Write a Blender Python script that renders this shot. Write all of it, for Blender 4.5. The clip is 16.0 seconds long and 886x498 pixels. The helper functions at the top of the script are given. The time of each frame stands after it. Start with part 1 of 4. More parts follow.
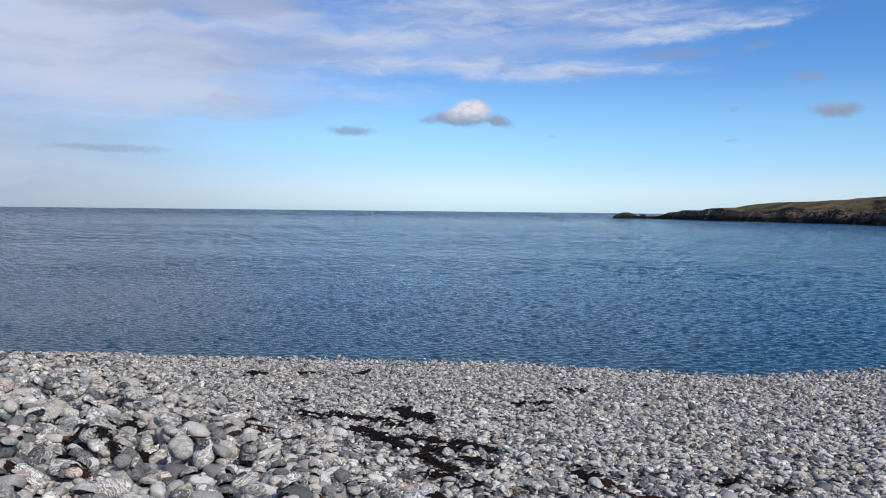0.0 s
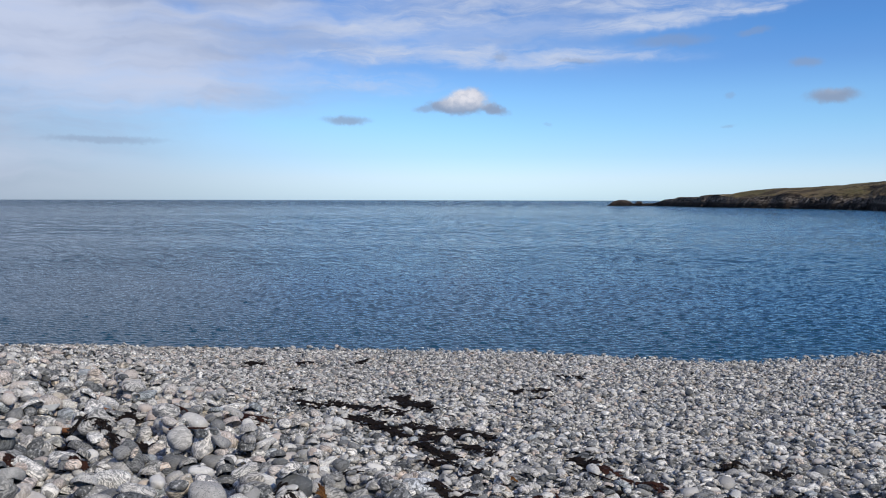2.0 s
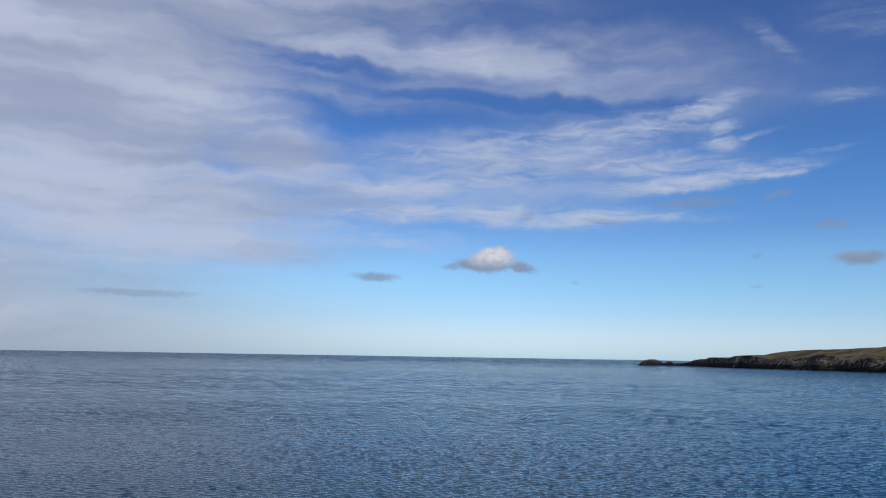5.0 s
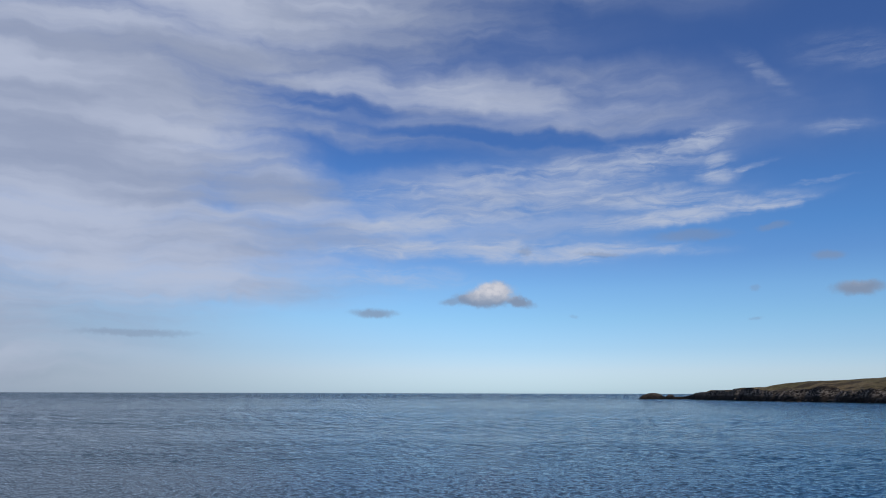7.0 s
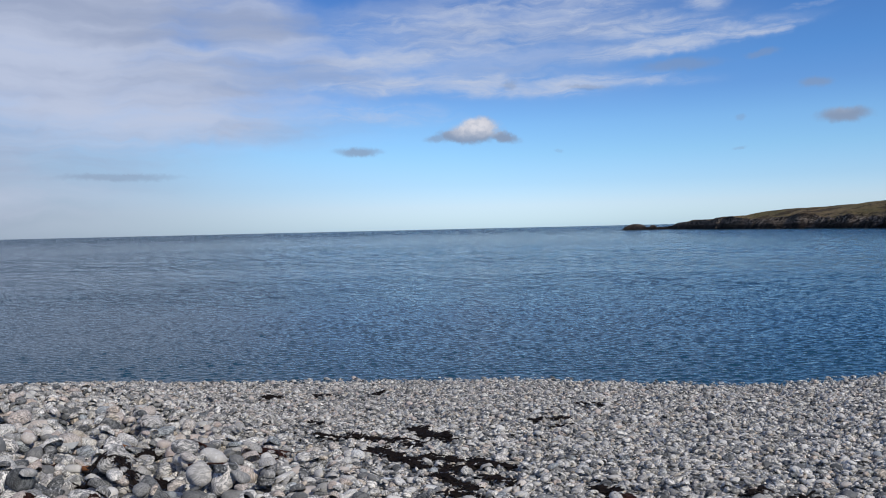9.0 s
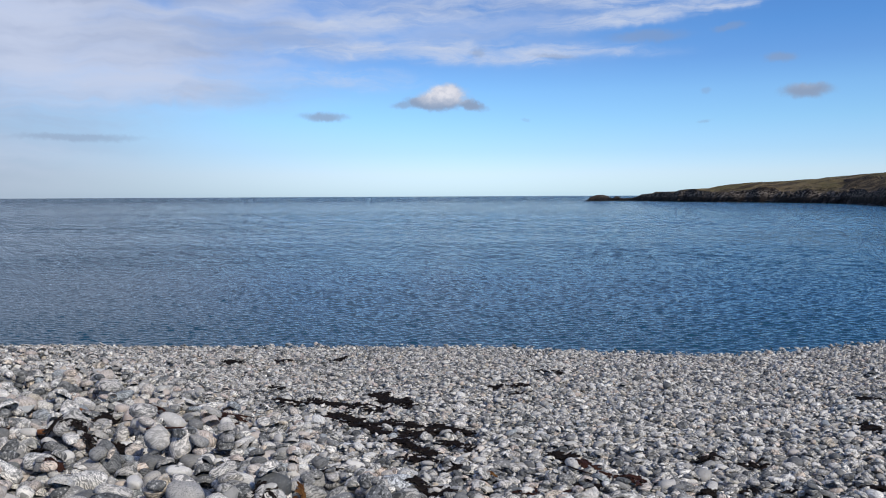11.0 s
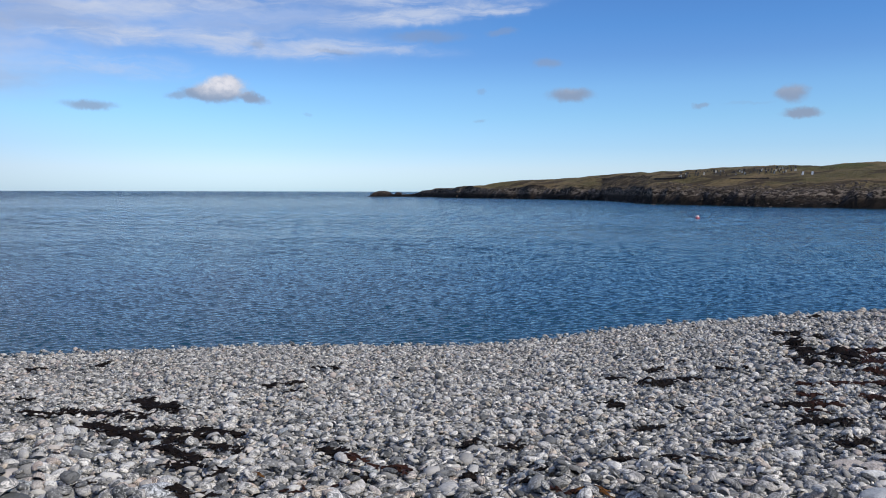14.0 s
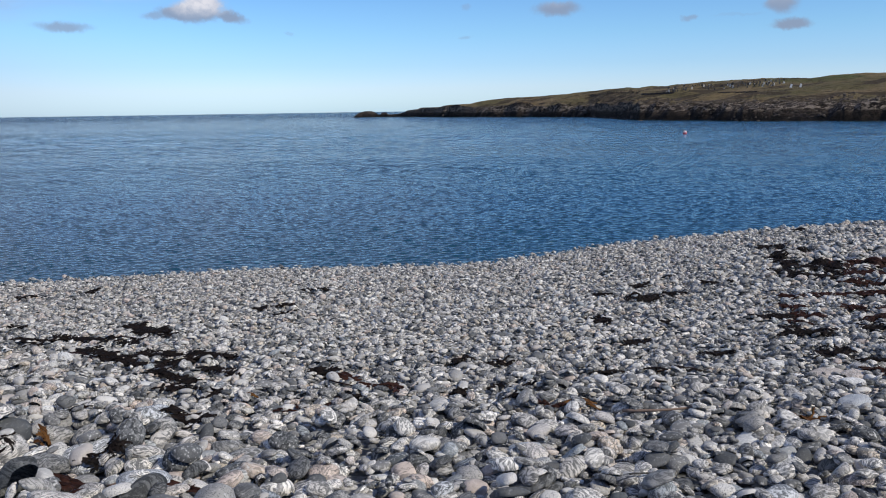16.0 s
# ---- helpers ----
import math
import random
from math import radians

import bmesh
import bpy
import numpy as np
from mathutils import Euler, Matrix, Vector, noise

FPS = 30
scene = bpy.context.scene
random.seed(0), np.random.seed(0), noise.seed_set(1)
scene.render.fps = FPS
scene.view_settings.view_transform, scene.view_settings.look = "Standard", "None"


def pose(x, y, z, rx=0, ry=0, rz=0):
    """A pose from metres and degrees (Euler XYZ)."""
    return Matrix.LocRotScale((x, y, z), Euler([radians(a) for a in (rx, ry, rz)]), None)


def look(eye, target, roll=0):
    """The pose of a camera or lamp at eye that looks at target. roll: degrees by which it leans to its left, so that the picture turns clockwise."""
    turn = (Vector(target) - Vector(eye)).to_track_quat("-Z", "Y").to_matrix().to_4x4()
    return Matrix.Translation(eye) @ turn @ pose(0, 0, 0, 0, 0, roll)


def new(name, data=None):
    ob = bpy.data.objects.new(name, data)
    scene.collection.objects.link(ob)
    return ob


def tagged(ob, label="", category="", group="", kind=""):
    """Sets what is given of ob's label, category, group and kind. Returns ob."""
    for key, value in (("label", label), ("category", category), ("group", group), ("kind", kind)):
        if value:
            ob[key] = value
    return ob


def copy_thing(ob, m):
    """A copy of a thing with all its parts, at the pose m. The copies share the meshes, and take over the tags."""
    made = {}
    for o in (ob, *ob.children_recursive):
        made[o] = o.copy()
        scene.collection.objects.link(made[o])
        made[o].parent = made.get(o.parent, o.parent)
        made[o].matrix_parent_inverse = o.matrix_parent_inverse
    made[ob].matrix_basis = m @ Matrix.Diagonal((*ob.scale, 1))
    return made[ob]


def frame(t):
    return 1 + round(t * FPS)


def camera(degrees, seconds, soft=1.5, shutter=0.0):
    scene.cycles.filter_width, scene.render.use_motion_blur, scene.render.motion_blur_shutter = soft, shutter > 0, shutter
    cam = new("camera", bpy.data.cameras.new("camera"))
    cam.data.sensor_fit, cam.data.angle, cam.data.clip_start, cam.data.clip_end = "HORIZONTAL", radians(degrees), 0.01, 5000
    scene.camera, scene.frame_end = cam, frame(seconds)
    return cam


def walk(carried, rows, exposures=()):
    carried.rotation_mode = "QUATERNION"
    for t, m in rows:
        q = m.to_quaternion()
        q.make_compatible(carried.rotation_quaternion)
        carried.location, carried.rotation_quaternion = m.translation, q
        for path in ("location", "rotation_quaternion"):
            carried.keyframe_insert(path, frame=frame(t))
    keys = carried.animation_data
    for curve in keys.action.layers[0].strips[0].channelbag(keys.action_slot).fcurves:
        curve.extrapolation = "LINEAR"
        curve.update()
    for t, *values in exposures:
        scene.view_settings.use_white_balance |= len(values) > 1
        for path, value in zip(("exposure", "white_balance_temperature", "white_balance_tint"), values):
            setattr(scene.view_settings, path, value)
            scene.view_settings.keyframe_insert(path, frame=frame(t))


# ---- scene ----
# ------------------------------------------------------------ camera
EYE_Z = 3.2      # eye above the still water
ARM = 0.507      # the camera is held this far in front of a turning body
cam = camera(56.27, 16.0, soft=1.0)


def shot(t, yaw, pitch, roll):
    a, p = radians(yaw), radians(pitch)
    eye = Vector((-ARM * math.sin(a), ARM * (math.cos(a) - 1), EYE_Z))
    ahead = Vector((-math.sin(a) * math.cos(p), math.cos(a) * math.cos(p), math.sin(p)))
    return t, look(eye, eye + 10 * ahead, -roll)


walk(cam, [shot(*row) for row in (
    (0.0, 0.0, -2.639, -0.621), (0.5, -0.509, -2.474, -0.637), (1.0, -0.704, -2.355, -0.478),
    (1.5, -0.458, -2.786, -0.206), (2.0, -0.223, -3.398, -0.114), (2.5, -0.121, -3.267, -0.238),
    (3.0, 0.028, -2.261, -0.308), (3.5, 0.325, -0.096, -0.533), (4.0, 0.804, 2.79, -0.955),
    (4.5, 1.405, 5.399, -1.119), (5.0, 1.757, 7.381, -0.923), (5.2, 1.80, 8.0, -0.86),
    (6.3, 1.80, 10.3, -0.40), (7.3, 1.57, 8.97, -0.05), (7.5, 1.543, 7.832, 0.044),
    (8.0, 1.351, 4.282, 0.649), (8.5, 1.04, 1.241, 1.115), (9.0, 0.729, -1.393, 1.334),
    (9.2, 0.66, -2.29, 1.30), (10.2, -0.2, -3.75, 0.75), (11.3, -2.75, -3.62, 0.10),
    (11.5, -3.746, -3.607, 0.013), (12.0, -7.322, -3.697, 0.267), (12.5, -11.695, -3.519, -0.098),
    (13.0, -14.312, -3.458, -0.465), (13.5, -15.876, -3.628, -0.55), (14.0, -16.562, -3.985, -0.145),
    (14.5, -16.852, -4.772, 0.076), (15.0, -17.201, -6.231, 0.316), (15.5, -17.362, -7.879, 0.698),
    (16.0, -17.373, -9.497, 0.85))],
    exposures=((0.0, 0.0), (3.0, 0.0), (3.5, -0.06), (4.0, -0.24), (5.0, -0.22), (7.5, -0.30), (8.5, -0.29), (9.0, -0.14), (11.5, 0.0), (16.0, 0.0)))

# ------------------------------------------------------------ light
SUN_AZ, SUN_EL = 140.0, 40.0   # degrees clockwise from straight ahead, and up
SUN_WAY = Vector((math.sin(radians(SUN_AZ)) * math.cos(radians(SUN_EL)),
                  math.cos(radians(SUN_AZ)) * math.cos(radians(SUN_EL)), math.sin(radians(SUN_EL))))
sun = new("sun", bpy.data.lights.new("sun", "SUN"))
sun.data.energy, sun.data.angle, sun.data.color = 3.7, radians(1.5), (1.0, 0.94, 0.82)
sun.matrix_world = look(SUN_WAY * 50, (0, 0, 0))


class Nodes:
    """Short hand for building a node tree."""

    def __init__(self, tree):
        self.tree = tree
        tree.nodes.clear()

    def add(self, kind, sets=(), **links):
        n = self.tree.nodes.new(kind)
        for key, value in dict(sets).items():
            setattr(n, key, value)
        for key, value in links.items():
            self.put(n.inputs[int(key[1:]) if key[0] == "i" and key[1:].isdigit() else key.replace("_", " ")], value)
        return n

    def put(self, socket, value):
        if isinstance(value, bpy.types.NodeSocket):
            self.tree.links.new(value, socket)
        else:
            socket.default_value = value

    def math(self, op, a, b=0.0, c=0.0, clamp=False):
        return self.add("ShaderNodeMath", dict(operation=op, use_clamp=clamp), i0=a, i1=b, i2=c).outputs[0]

    def vec(self, op, a, b=(0, 0, 0)):
        n = self.add("ShaderNodeVectorMath", dict(operation=op), i0=a)
        if op == "SCALE":
            self.put(n.inputs["Scale"], b)
        else:
            self.put(n.inputs[1], b)
        return n.outputs["Value" if op in ("LENGTH", "DOT_PRODUCT") else "Vector"]

    def span(self, x, lo, hi, to_lo=0.0, to_hi=1.0, smooth=True):
        return self.add("ShaderNodeMapRange", dict(interpolation_type="SMOOTHSTEP" if smooth else "LINEAR"),
                        i0=x, i1=lo, i2=hi, i3=to_lo, i4=to_hi).outputs[0]

    def noise(self, vector, scale, detail=4.0, rough=0.5, distort=0.0, colour=False, dims="3D"):
        n = self.add("ShaderNodeTexNoise", dict(noise_dimensions=dims), Scale=scale, Detail=detail, Roughness=rough, Distortion=distort)
        if vector is not None:
            self.put(n.inputs["Vector"], vector)
        return n.outputs["Color" if colour else "Factor" if "Factor" in n.outputs else "Fac"]

    def mix(self, fac, a, b, mode="MIX"):
        n = self.add("ShaderNodeMix", dict(data_type="RGBA", blend_type=mode))
        self.put(n.inputs[0], fac)
        for socket, v in ((n.inputs[6], a), (n.inputs[7], b)):
            self.put(socket, v if isinstance(v, bpy.types.NodeSocket) else (*v, 1.0))
        return n.outputs[2]

    def ramp(self, fac, stops, kind="LINEAR"):
        n = self.add("ShaderNodeValToRGB", i0=fac)
        n.color_ramp.interpolation = kind
        e = n.color_ramp.elements
        while len(e) < len(stops):
            e.new(1.0)
        for el, (pos, col) in zip(e, stops):
            el.position, el.color = pos, (*col, 1.0)
        return n.outputs[0]

    def bump(self, height, distance, strength=1.0, normal=None):
        n = self.add("ShaderNodeBump", Height=height, Distance=distance, Strength=strength)
        if normal is not None:
            self.put(n.inputs["Normal"], normal)
        return n.outputs[0]


# the sky: clear blue with a veil of high cloud and a few small low clouds
world = bpy.data.worlds.new("sky")
scene.world = world
world.use_nodes = True
N = Nodes(world.node_tree)
sky = N.add("ShaderNodeTexSky", dict(sky_type="NISHITA", sun_disc=False, sun_elevation=radians(SUN_EL),
            sun_rotation=radians(SUN_AZ), air_density=1.0, dust_density=0.4, ozone_density=3.0, altitude=0.0)).outputs[0]
way = N.vec("NORMALIZE", N.add("ShaderNodeTexCoord").outputs["Generated"])
xyz = N.add("ShaderNodeSeparateXYZ", i0=way).outputs
az = N.math("MULTIPLY", N.math("ARCTAN2", xyz[0], xyz[1]), 57.29578)
el = N.math("MULTIPLY", N.math("ARCSINE", xyz[2]), 57.29578)
dome = N.add("ShaderNodeCombineXYZ", i0=az, i1=el, i2=0.0).outputs[0]      # degrees round and up

SKY = 0.11
haze = N.ramp(N.math("DIVIDE", el, 40.0, clamp=True), ((0.0000, (0.475, 0.658, 0.983)), (0.0375, (0.493, 0.597, 0.857)), (0.0750, (0.409, 0.542, 0.773)), (0.1250, (0.363, 0.524, 0.709)), (0.1750, (0.332, 0.490, 0.678)), (0.2250, (0.265, 0.413, 0.626)), (0.2750, (0.223, 0.393, 0.616)), (0.3500, (0.208, 0.360, 0.580)), (0.4250, (0.200, 0.314, 0.522)), (0.5250, (0.211, 0.304, 0.502)), (0.7500, (0.211, 0.305, 0.500))))
blue = N.mix(1.0, N.mix(1.0, sky, haze, "MULTIPLY"), (2 * SKY, 2 * SKY, 2 * SKY), "MULTIPLY")


def pushed(size, across, upward):
    """Sky coordinates shifted about by noise of that size, in degrees."""
    n = N.noise(dome, 1.0 / size, 4.0, 0.55, colour=True)
    return N.vec("MULTIPLY", N.vec("SUBTRACT", n, (0.5, 0.5, 0.5)), (across, upward, 0))


def blob(coords, a, e, w, h, tilt=0.0, inner=0.35):
    m = N.add("ShaderNodeMapping", dict(vector_type="TEXTURE"), Vector=coords, Location=(a, e, 0),
              Rotation=(0, 0, radians(tilt)), Scale=(w, h, 1)).outputs[0]
    return N.span(N.vec("LENGTH", m), 1.0, inner)


def gathered(coords, rows, inner=0.35):
    total = None
    for a, e, w, h, tilt, much in rows:
        b = N.math("MULTIPLY", blob(coords, a, e, w, h, tilt, inner), much)
        total = b if total is None else N.math("MAXIMUM", total, b)
    return total


def combed(coords, tilt, across, upward, detail, rough, distort=0.0):
    """Noise drawn out along the wind."""
    m = N.add("ShaderNodeMapping", Vector=coords, Rotation=(0, 0, radians(-tilt)), Scale=(across, upward, 1)).outputs[0]
    return N.noise(m, 1.0, detail, rough, distort)


bent = N.vec("ADD", dome, N.vec("ADD", pushed(7.0, 7.0, 2.6), pushed(1.6, 1.6, 0.6)))
# azimuth, elevation, half width, half height, tilt, density
sheet = gathered(bent, (
    (-27.4, 15.7, 24.3, 19.1, 0, 1.1), (-46.0, 12.3, 40.5, 22.0, 0, 1.2), (-19.1, 10.1, 17.4, 5.8, 0, 0.85), (-21.8, 7.2, 26.0, 2.4, -1, 0.72),
    (-8.2, 10.6, 11.0, 3.2, -6, 0.62), (-16.4, 21.7, 24.3, 4.0, -5, 0.85), (0.8, 20.6, 17.4, 3.2, -7, 0.60), (10.0, 20.9, 13.9, 2.9, -8, 0.38),
    (-7.6, 17.6, 12.2, 1.6, -8, 0.5), (-13.7, 13.5, 9.8, 4.0, -10, 0.85), (-21.2, 26.9, 40.5, 6.4, -4, 0.9), (2.7, 28.9, 28.9, 4.6, -6, 0.5),
    (-22.0, 4.7, 11.6, 0.5, 0, 0.32), (2.0, 12.5, 24.0, 6.0, 0, 0.42), (4.0, 19.0, 30.0, 6.0, -4, 0.42), (-60.0, 35.0, 45.0, 25.0, 0, 1.0), (-120.0, 45.0, 80.0, 22.0, 0, 0.8)), 0.1)
sheet = N.math("MAXIMUM", sheet, N.span(el, 32.0, 70.0, 0.0, 0.45))       # unseen thin veil added overhead, to grey the blue fill light
gaps = gathered(bent, ((-10.8, 20.0, 8.7, 0.9, -7, 0.38), (-8.3, 16.5, 15.0, 1.6, -4, 0.18), (-14.0, 20.5, 3.5, 0.6, -14, 0.3),
                       (-25.5, 11.6, 12.7, 1.0, -3, 0.22), (4.8, 17.4, 17.4, 0.8, -3, 0.3)))
streaks = combed(bent, -5.0, 0.055, 0.34, 6.0, 0.55)
ruffled = combed(bent, 3.0, 0.20, 0.95, 5.0, 0.6, 0.3)
uneven = N.math("ADD", N.math("MULTIPLY", N.math("SUBTRACT", streaks, 0.5), 1.1), N.math("MULTIPLY", N.math("SUBTRACT", ruffled, 0.5), 0.45))
sheet = N.math("SUBTRACT", N.math("ADD", sheet, N.math("MULTIPLY", uneven, N.span(sheet, 0.0, 0.5))), gaps)
sheet = N.math("MULTIPLY", N.span(sheet, -0.04, 0.97), 0.93)
wisps = gathered(N.vec("ADD", dome, N.vec("ADD", pushed(4.0, 2.4, 1.0), pushed(0.9, 1.0, 0.45))), (
    (2.1, 13.6, 18.5, 3.4, 2, 0.50), (9.9, 15.1, 12.2, 2.3, 6, 0.62), (15.6, 16.3, 5.5, 1.3, 16, 0.66), (17.2, 14.6, 2.6, 2.6, 50, 0.5),
    (12.6, 13.0, 9.8, 1.4, 0, 0.64), (14.8, 11.8, 12.4, 1.1, 6, 0.76), (20.5, 12.0, 4.4, 0.65, 8, 0.68), (-2.7, 11.7, 11.0, 1.4, 5, 0.62),
    (2.1, 9.7, 19.7, 1.25, -1, 0.74), (11.8, 9.4, 8.7, 0.75, 0, 0.5), (-5.0, 7.9, 9.8, 1.3, -2, 0.42), (20.7, 20.4, 4.6, 1.2, -40, 0.26),
    (24.6, 16.5, 4.0, 0.9, -4, 0.30), (26.1, 21.0, 6.4, 2.0, -10, 0.26), (19.1, 14.5, 2.6, 0.35, 8, 0.42), (23.2, 13.3, 3.5, 0.3, 4, 0.4)), 0.1)
fibres = combed(N.vec("ADD", dome, pushed(2.5, 2.5, 1.0)), 6.0, 0.22, 1.35, 8.0, 0.62, 0.5)
wisps = N.span(N.math("ADD", wisps, N.math("MULTIPLY", N.math("SUBTRACT", fibres, 0.5), N.span(wisps, 0.0, 0.5, 0.0, 1.9))), 0.0, 1.15)
wisps = N.math("MULTIPLY", wisps, 0.88)
shade = combed(bent, -3.0, 0.05, 0.33, 5.0, 0.5)
sheet_colour = N.mix(N.span(shade, 0.36, 0.64), (0.38, 0.44, 0.60), (0.565, 0.625, 0.785))
low_haze = N.math("MULTIPLY", blob(dome, -46.0, 0.0, 54.0, 11.0, 0, 0.25), 0.88)
high = N.mix(sheet, N.mix(low_haze, blue, (0.325, 0.395, 0.505)), sheet_colour)
high = N.mix(wisps, high, (0.57, 0.64, 0.80))

billowed = N.vec("ADD", dome, N.vec("ADD", pushed(1.3, 1.2, 0.55), pushed(0.35, 0.45, 0.28)))
puff = gathered(billowed, (
    (1.5, 6.5, 2.9, 1.0, 0, 1.0), (2.1, 6.95, 1.8, 0.95, 0, 1.0), (0.5, 6.4, 2.0, 0.7, 0, 1.0), (3.6, 6.2, 1.9, 0.55, -12, 0.8), (-0.9, 6.2, 1.7, 0.42, 0, 0.55),
    (-6.4, 5.4, 2.4, 0.5, 0, 0.62), (-22.0, 3.8, 6.4, 0.42, 0, 0.46), (25.2, 6.5, 2.4, 0.75, 0, 0.78), (23.6, 8.6, 1.5, 0.52, 0, 0.5), (20.5, 10.7, 1.8, 0.46, 4, 0.42),
    (15.4, 10.4, 4.4, 0.7, 0, 0.45), (4.2, 9.7, 1.0, 0.55, 0, 0.42), (9.3, 9.3, 2.6, 0.36, -4, 0.42), (19.2, 6.8, 0.55, 0.36, 0, 0.36), (19.1, 4.75, 0.8, 0.25, 6, 0.36),
    (7.3, 5.1, 0.6, 0.24, 0, 0.3), (39.2, 6.2, 1.6, 0.85, 0, 0.8), (39.8, 5.05, 1.8, 0.52, 0, 0.85), (33.7, 5.6, 0.85, 0.3, 0, 0.5), (36.5, 5.7, 2.6, 0.2, 0, 0.25)), 0.2)
crown = gathered(billowed, ((1.7, 7.05, 3.0, 1.1, 0, 1.0), (25.0, 6.9, 1.6, 0.5, 0, 0.12), (39.2, 6.6, 1.8, 0.7, 0, 0.10)), 0.1)
lumps = N.noise(billowed, 1.5, 4.0, 0.6)
crown = N.math("MULTIPLY", crown, N.span(lumps, 0.3, 0.6, 0.6, 1.0))
puff_colour = N.mix(crown, (0.265, 0.33, 0.465), (0.82, 0.79, 0.82))
clouded = N.mix(N.math("MULTIPLY", N.span(puff, 0.05, 0.85), 0.90), high, puff_colour)
N.add("ShaderNodeOutputWorld", Surface=N.add("ShaderNodeBackground", Color=clouded, Strength=1.0).outputs[0])

# ------------------------------------------------------------ materials


def material(name):
    m = bpy.data.materials.new(name)
    m.use_nodes = True
    return m, Nodes(m.node_tree)


def finish(n, **links):
    b = n.add("ShaderNodeBsdfPrincipled", **links)
    n.add("ShaderNodeOutputMaterial", Surface=b.outputs[0])
    return b


def place_of(n):
    return n.add("ShaderNodeNewGeometry").outputs["Position"]


def stone_material(name, tones, bands=0.85):
    m, n = material(name)
    geo = n.add("ShaderNodeNewGeometry").outputs
    r = n.math("FRACT", n.math("ADD", geo["Random Per Island"], n.add("ShaderNodeObjectInfo").outputs["Random"]))
    rnd = n.add("ShaderNodeSeparateColor", i0=n.add("ShaderNodeTexWhiteNoise", dict(noise_dimensions="1D"), W=n.math("MULTIPLY", r, 371.0)).outputs["Color"]).outputs
    rnd2 = n.add("ShaderNodeTexWhiteNoise", dict(noise_dimensions="1D"), W=n.math("ADD", n.math("MULTIPLY", r, 911.0), 7.0)).outputs["Color"]
    xy = n.add("ShaderNodeSeparateXYZ", i0=geo["Position"]).outputs
    fine = n.span(n.math("ADD", xy[1], n.math("MULTIPLY", n.math("MINIMUM", xy[0], 0.0), 0.5)), 4.0, 8.0, 0.90, 1.05)      # paler towards the water; darker to the left, shade of gaps put into the tone
    base = n.ramp(n.math("POWER", rnd[0], n.span(fine, 0.90, 1.05, 1.20, 0.82, False)), tones)
    p = n.add("ShaderNodeVectorRotate", dict(rotation_type="EULER_XYZ"), Vector=geo["Position"], Rotation=n.vec("SCALE", rnd2, 6.28)).outputs[0]
    p = n.vec("ADD", p, n.vec("SCALE", rnd2, 13.0))
    bend = n.vec("ADD", p, n.vec("SCALE", n.noise(p, 11.0, 2.0, 0.5, colour=True), 0.10))
    long = n.add("ShaderNodeMapping", Vector=bend, Scale=(1.0, 0.16, 0.16)).outputs[0]
    wave = n.noise(long, n.span(rnd[2], 0, 1, 55.0, 150.0, False), 5.0, 0.66)
    rnd3 = n.add("ShaderNodeSeparateColor", i0=rnd2).outputs
    banded = n.span(rnd[1], 0.05, 0.60)
    light = n.mix(n.span(wave, 0.455, 0.555), (0.27, 0.28, 0.285), (1.60, 1.58, 1.55))
    col = n.mix(n.math("MULTIPLY", banded, bands), base, n.mix(1.0, base, light, "MULTIPLY"))
    blotch = n.noise(p, 14.0, 3.0, 0.6)
    col = n.mix(n.span(blotch, 0.35, 0.65, 0.0, 0.30), col, n.mix(1.0, col, (0.62, 0.63, 0.64), "MULTIPLY"))
    speck = n.noise(p, 120.0, 4.0, 0.7)
    col = n.mix(n.math("MULTIPLY", n.span(speck, 0.53, 0.60), n.span(rnd3[0], 0.2, 0.8, 0.15, 0.90)), col, (0.07, 0.073, 0.076))
    pale = n.noise(p, 48.0, 5.0, 0.68)
    col = n.mix(n.math("MULTIPLY", n.span(pale, 0.54, 0.63), n.span(rnd3[1], 0.2, 0.9, 0.10, 0.75)), col, (0.60, 0.59, 0.565))
    rough = n.span(n.noise(p, 20.0), 0.3, 0.7, 0.62, 0.9, False)
    height = n.math("ADD", n.math("MULTIPLY", n.noise(p, 28.0, 5.0, 0.6), 0.006), n.math("MULTIPLY", speck, 0.0012))
    finish(n, Base_Color=col, Roughness=rough, Specular_IOR_Level=0.35, Normal=n.bump(height, 1.0, 0.8))
    return m


def shingle_material():
    """The bed under and beyond the loose stones, with turf inland."""
    m, n = material("shingle_bed")
    p = place_of(n)
    v = n.add("ShaderNodeTexVoronoi", dict(feature="F1"), Vector=p, Scale=8.0, Randomness=1.0)
    grey = n.ramp(n.add("ShaderNodeSeparateColor", i0=v.outputs["Color"]).outputs[0], ((0.0, (0.12, 0.125, 0.13)), (0.5, (0.28, 0.28, 0.275)), (1.0, (0.46, 0.45, 0.43))))
    grey = n.mix(n.span(n.noise(p, 60.0, 4.0, 0.6), 0.4, 0.7), grey, (0.16, 0.16, 0.165))
    y = n.add("ShaderNodeSeparateXYZ", i0=p).outputs[1]
    turf = n.mix(n.noise(p, 1.2, 6.0, 0.6), (0.05, 0.07, 0.02), (0.13, 0.12, 0.05))
    inland = n.span(n.math("ADD", y, n.math("MULTIPLY", n.noise(p, 0.4, 4.0), 8.0)), -9.0, -12.0)
    hollow = n.math("MULTIPLY", n.span(v.outputs["Distance"], 0.0, 0.6, 1.0, 0.0), n.span(inland, 0, 1, 1, 0, False))
    finish(n, Base_Color=n.mix(inland, grey, turf), Roughness=0.85, Normal=n.bump(hollow, 0.05))
    return m


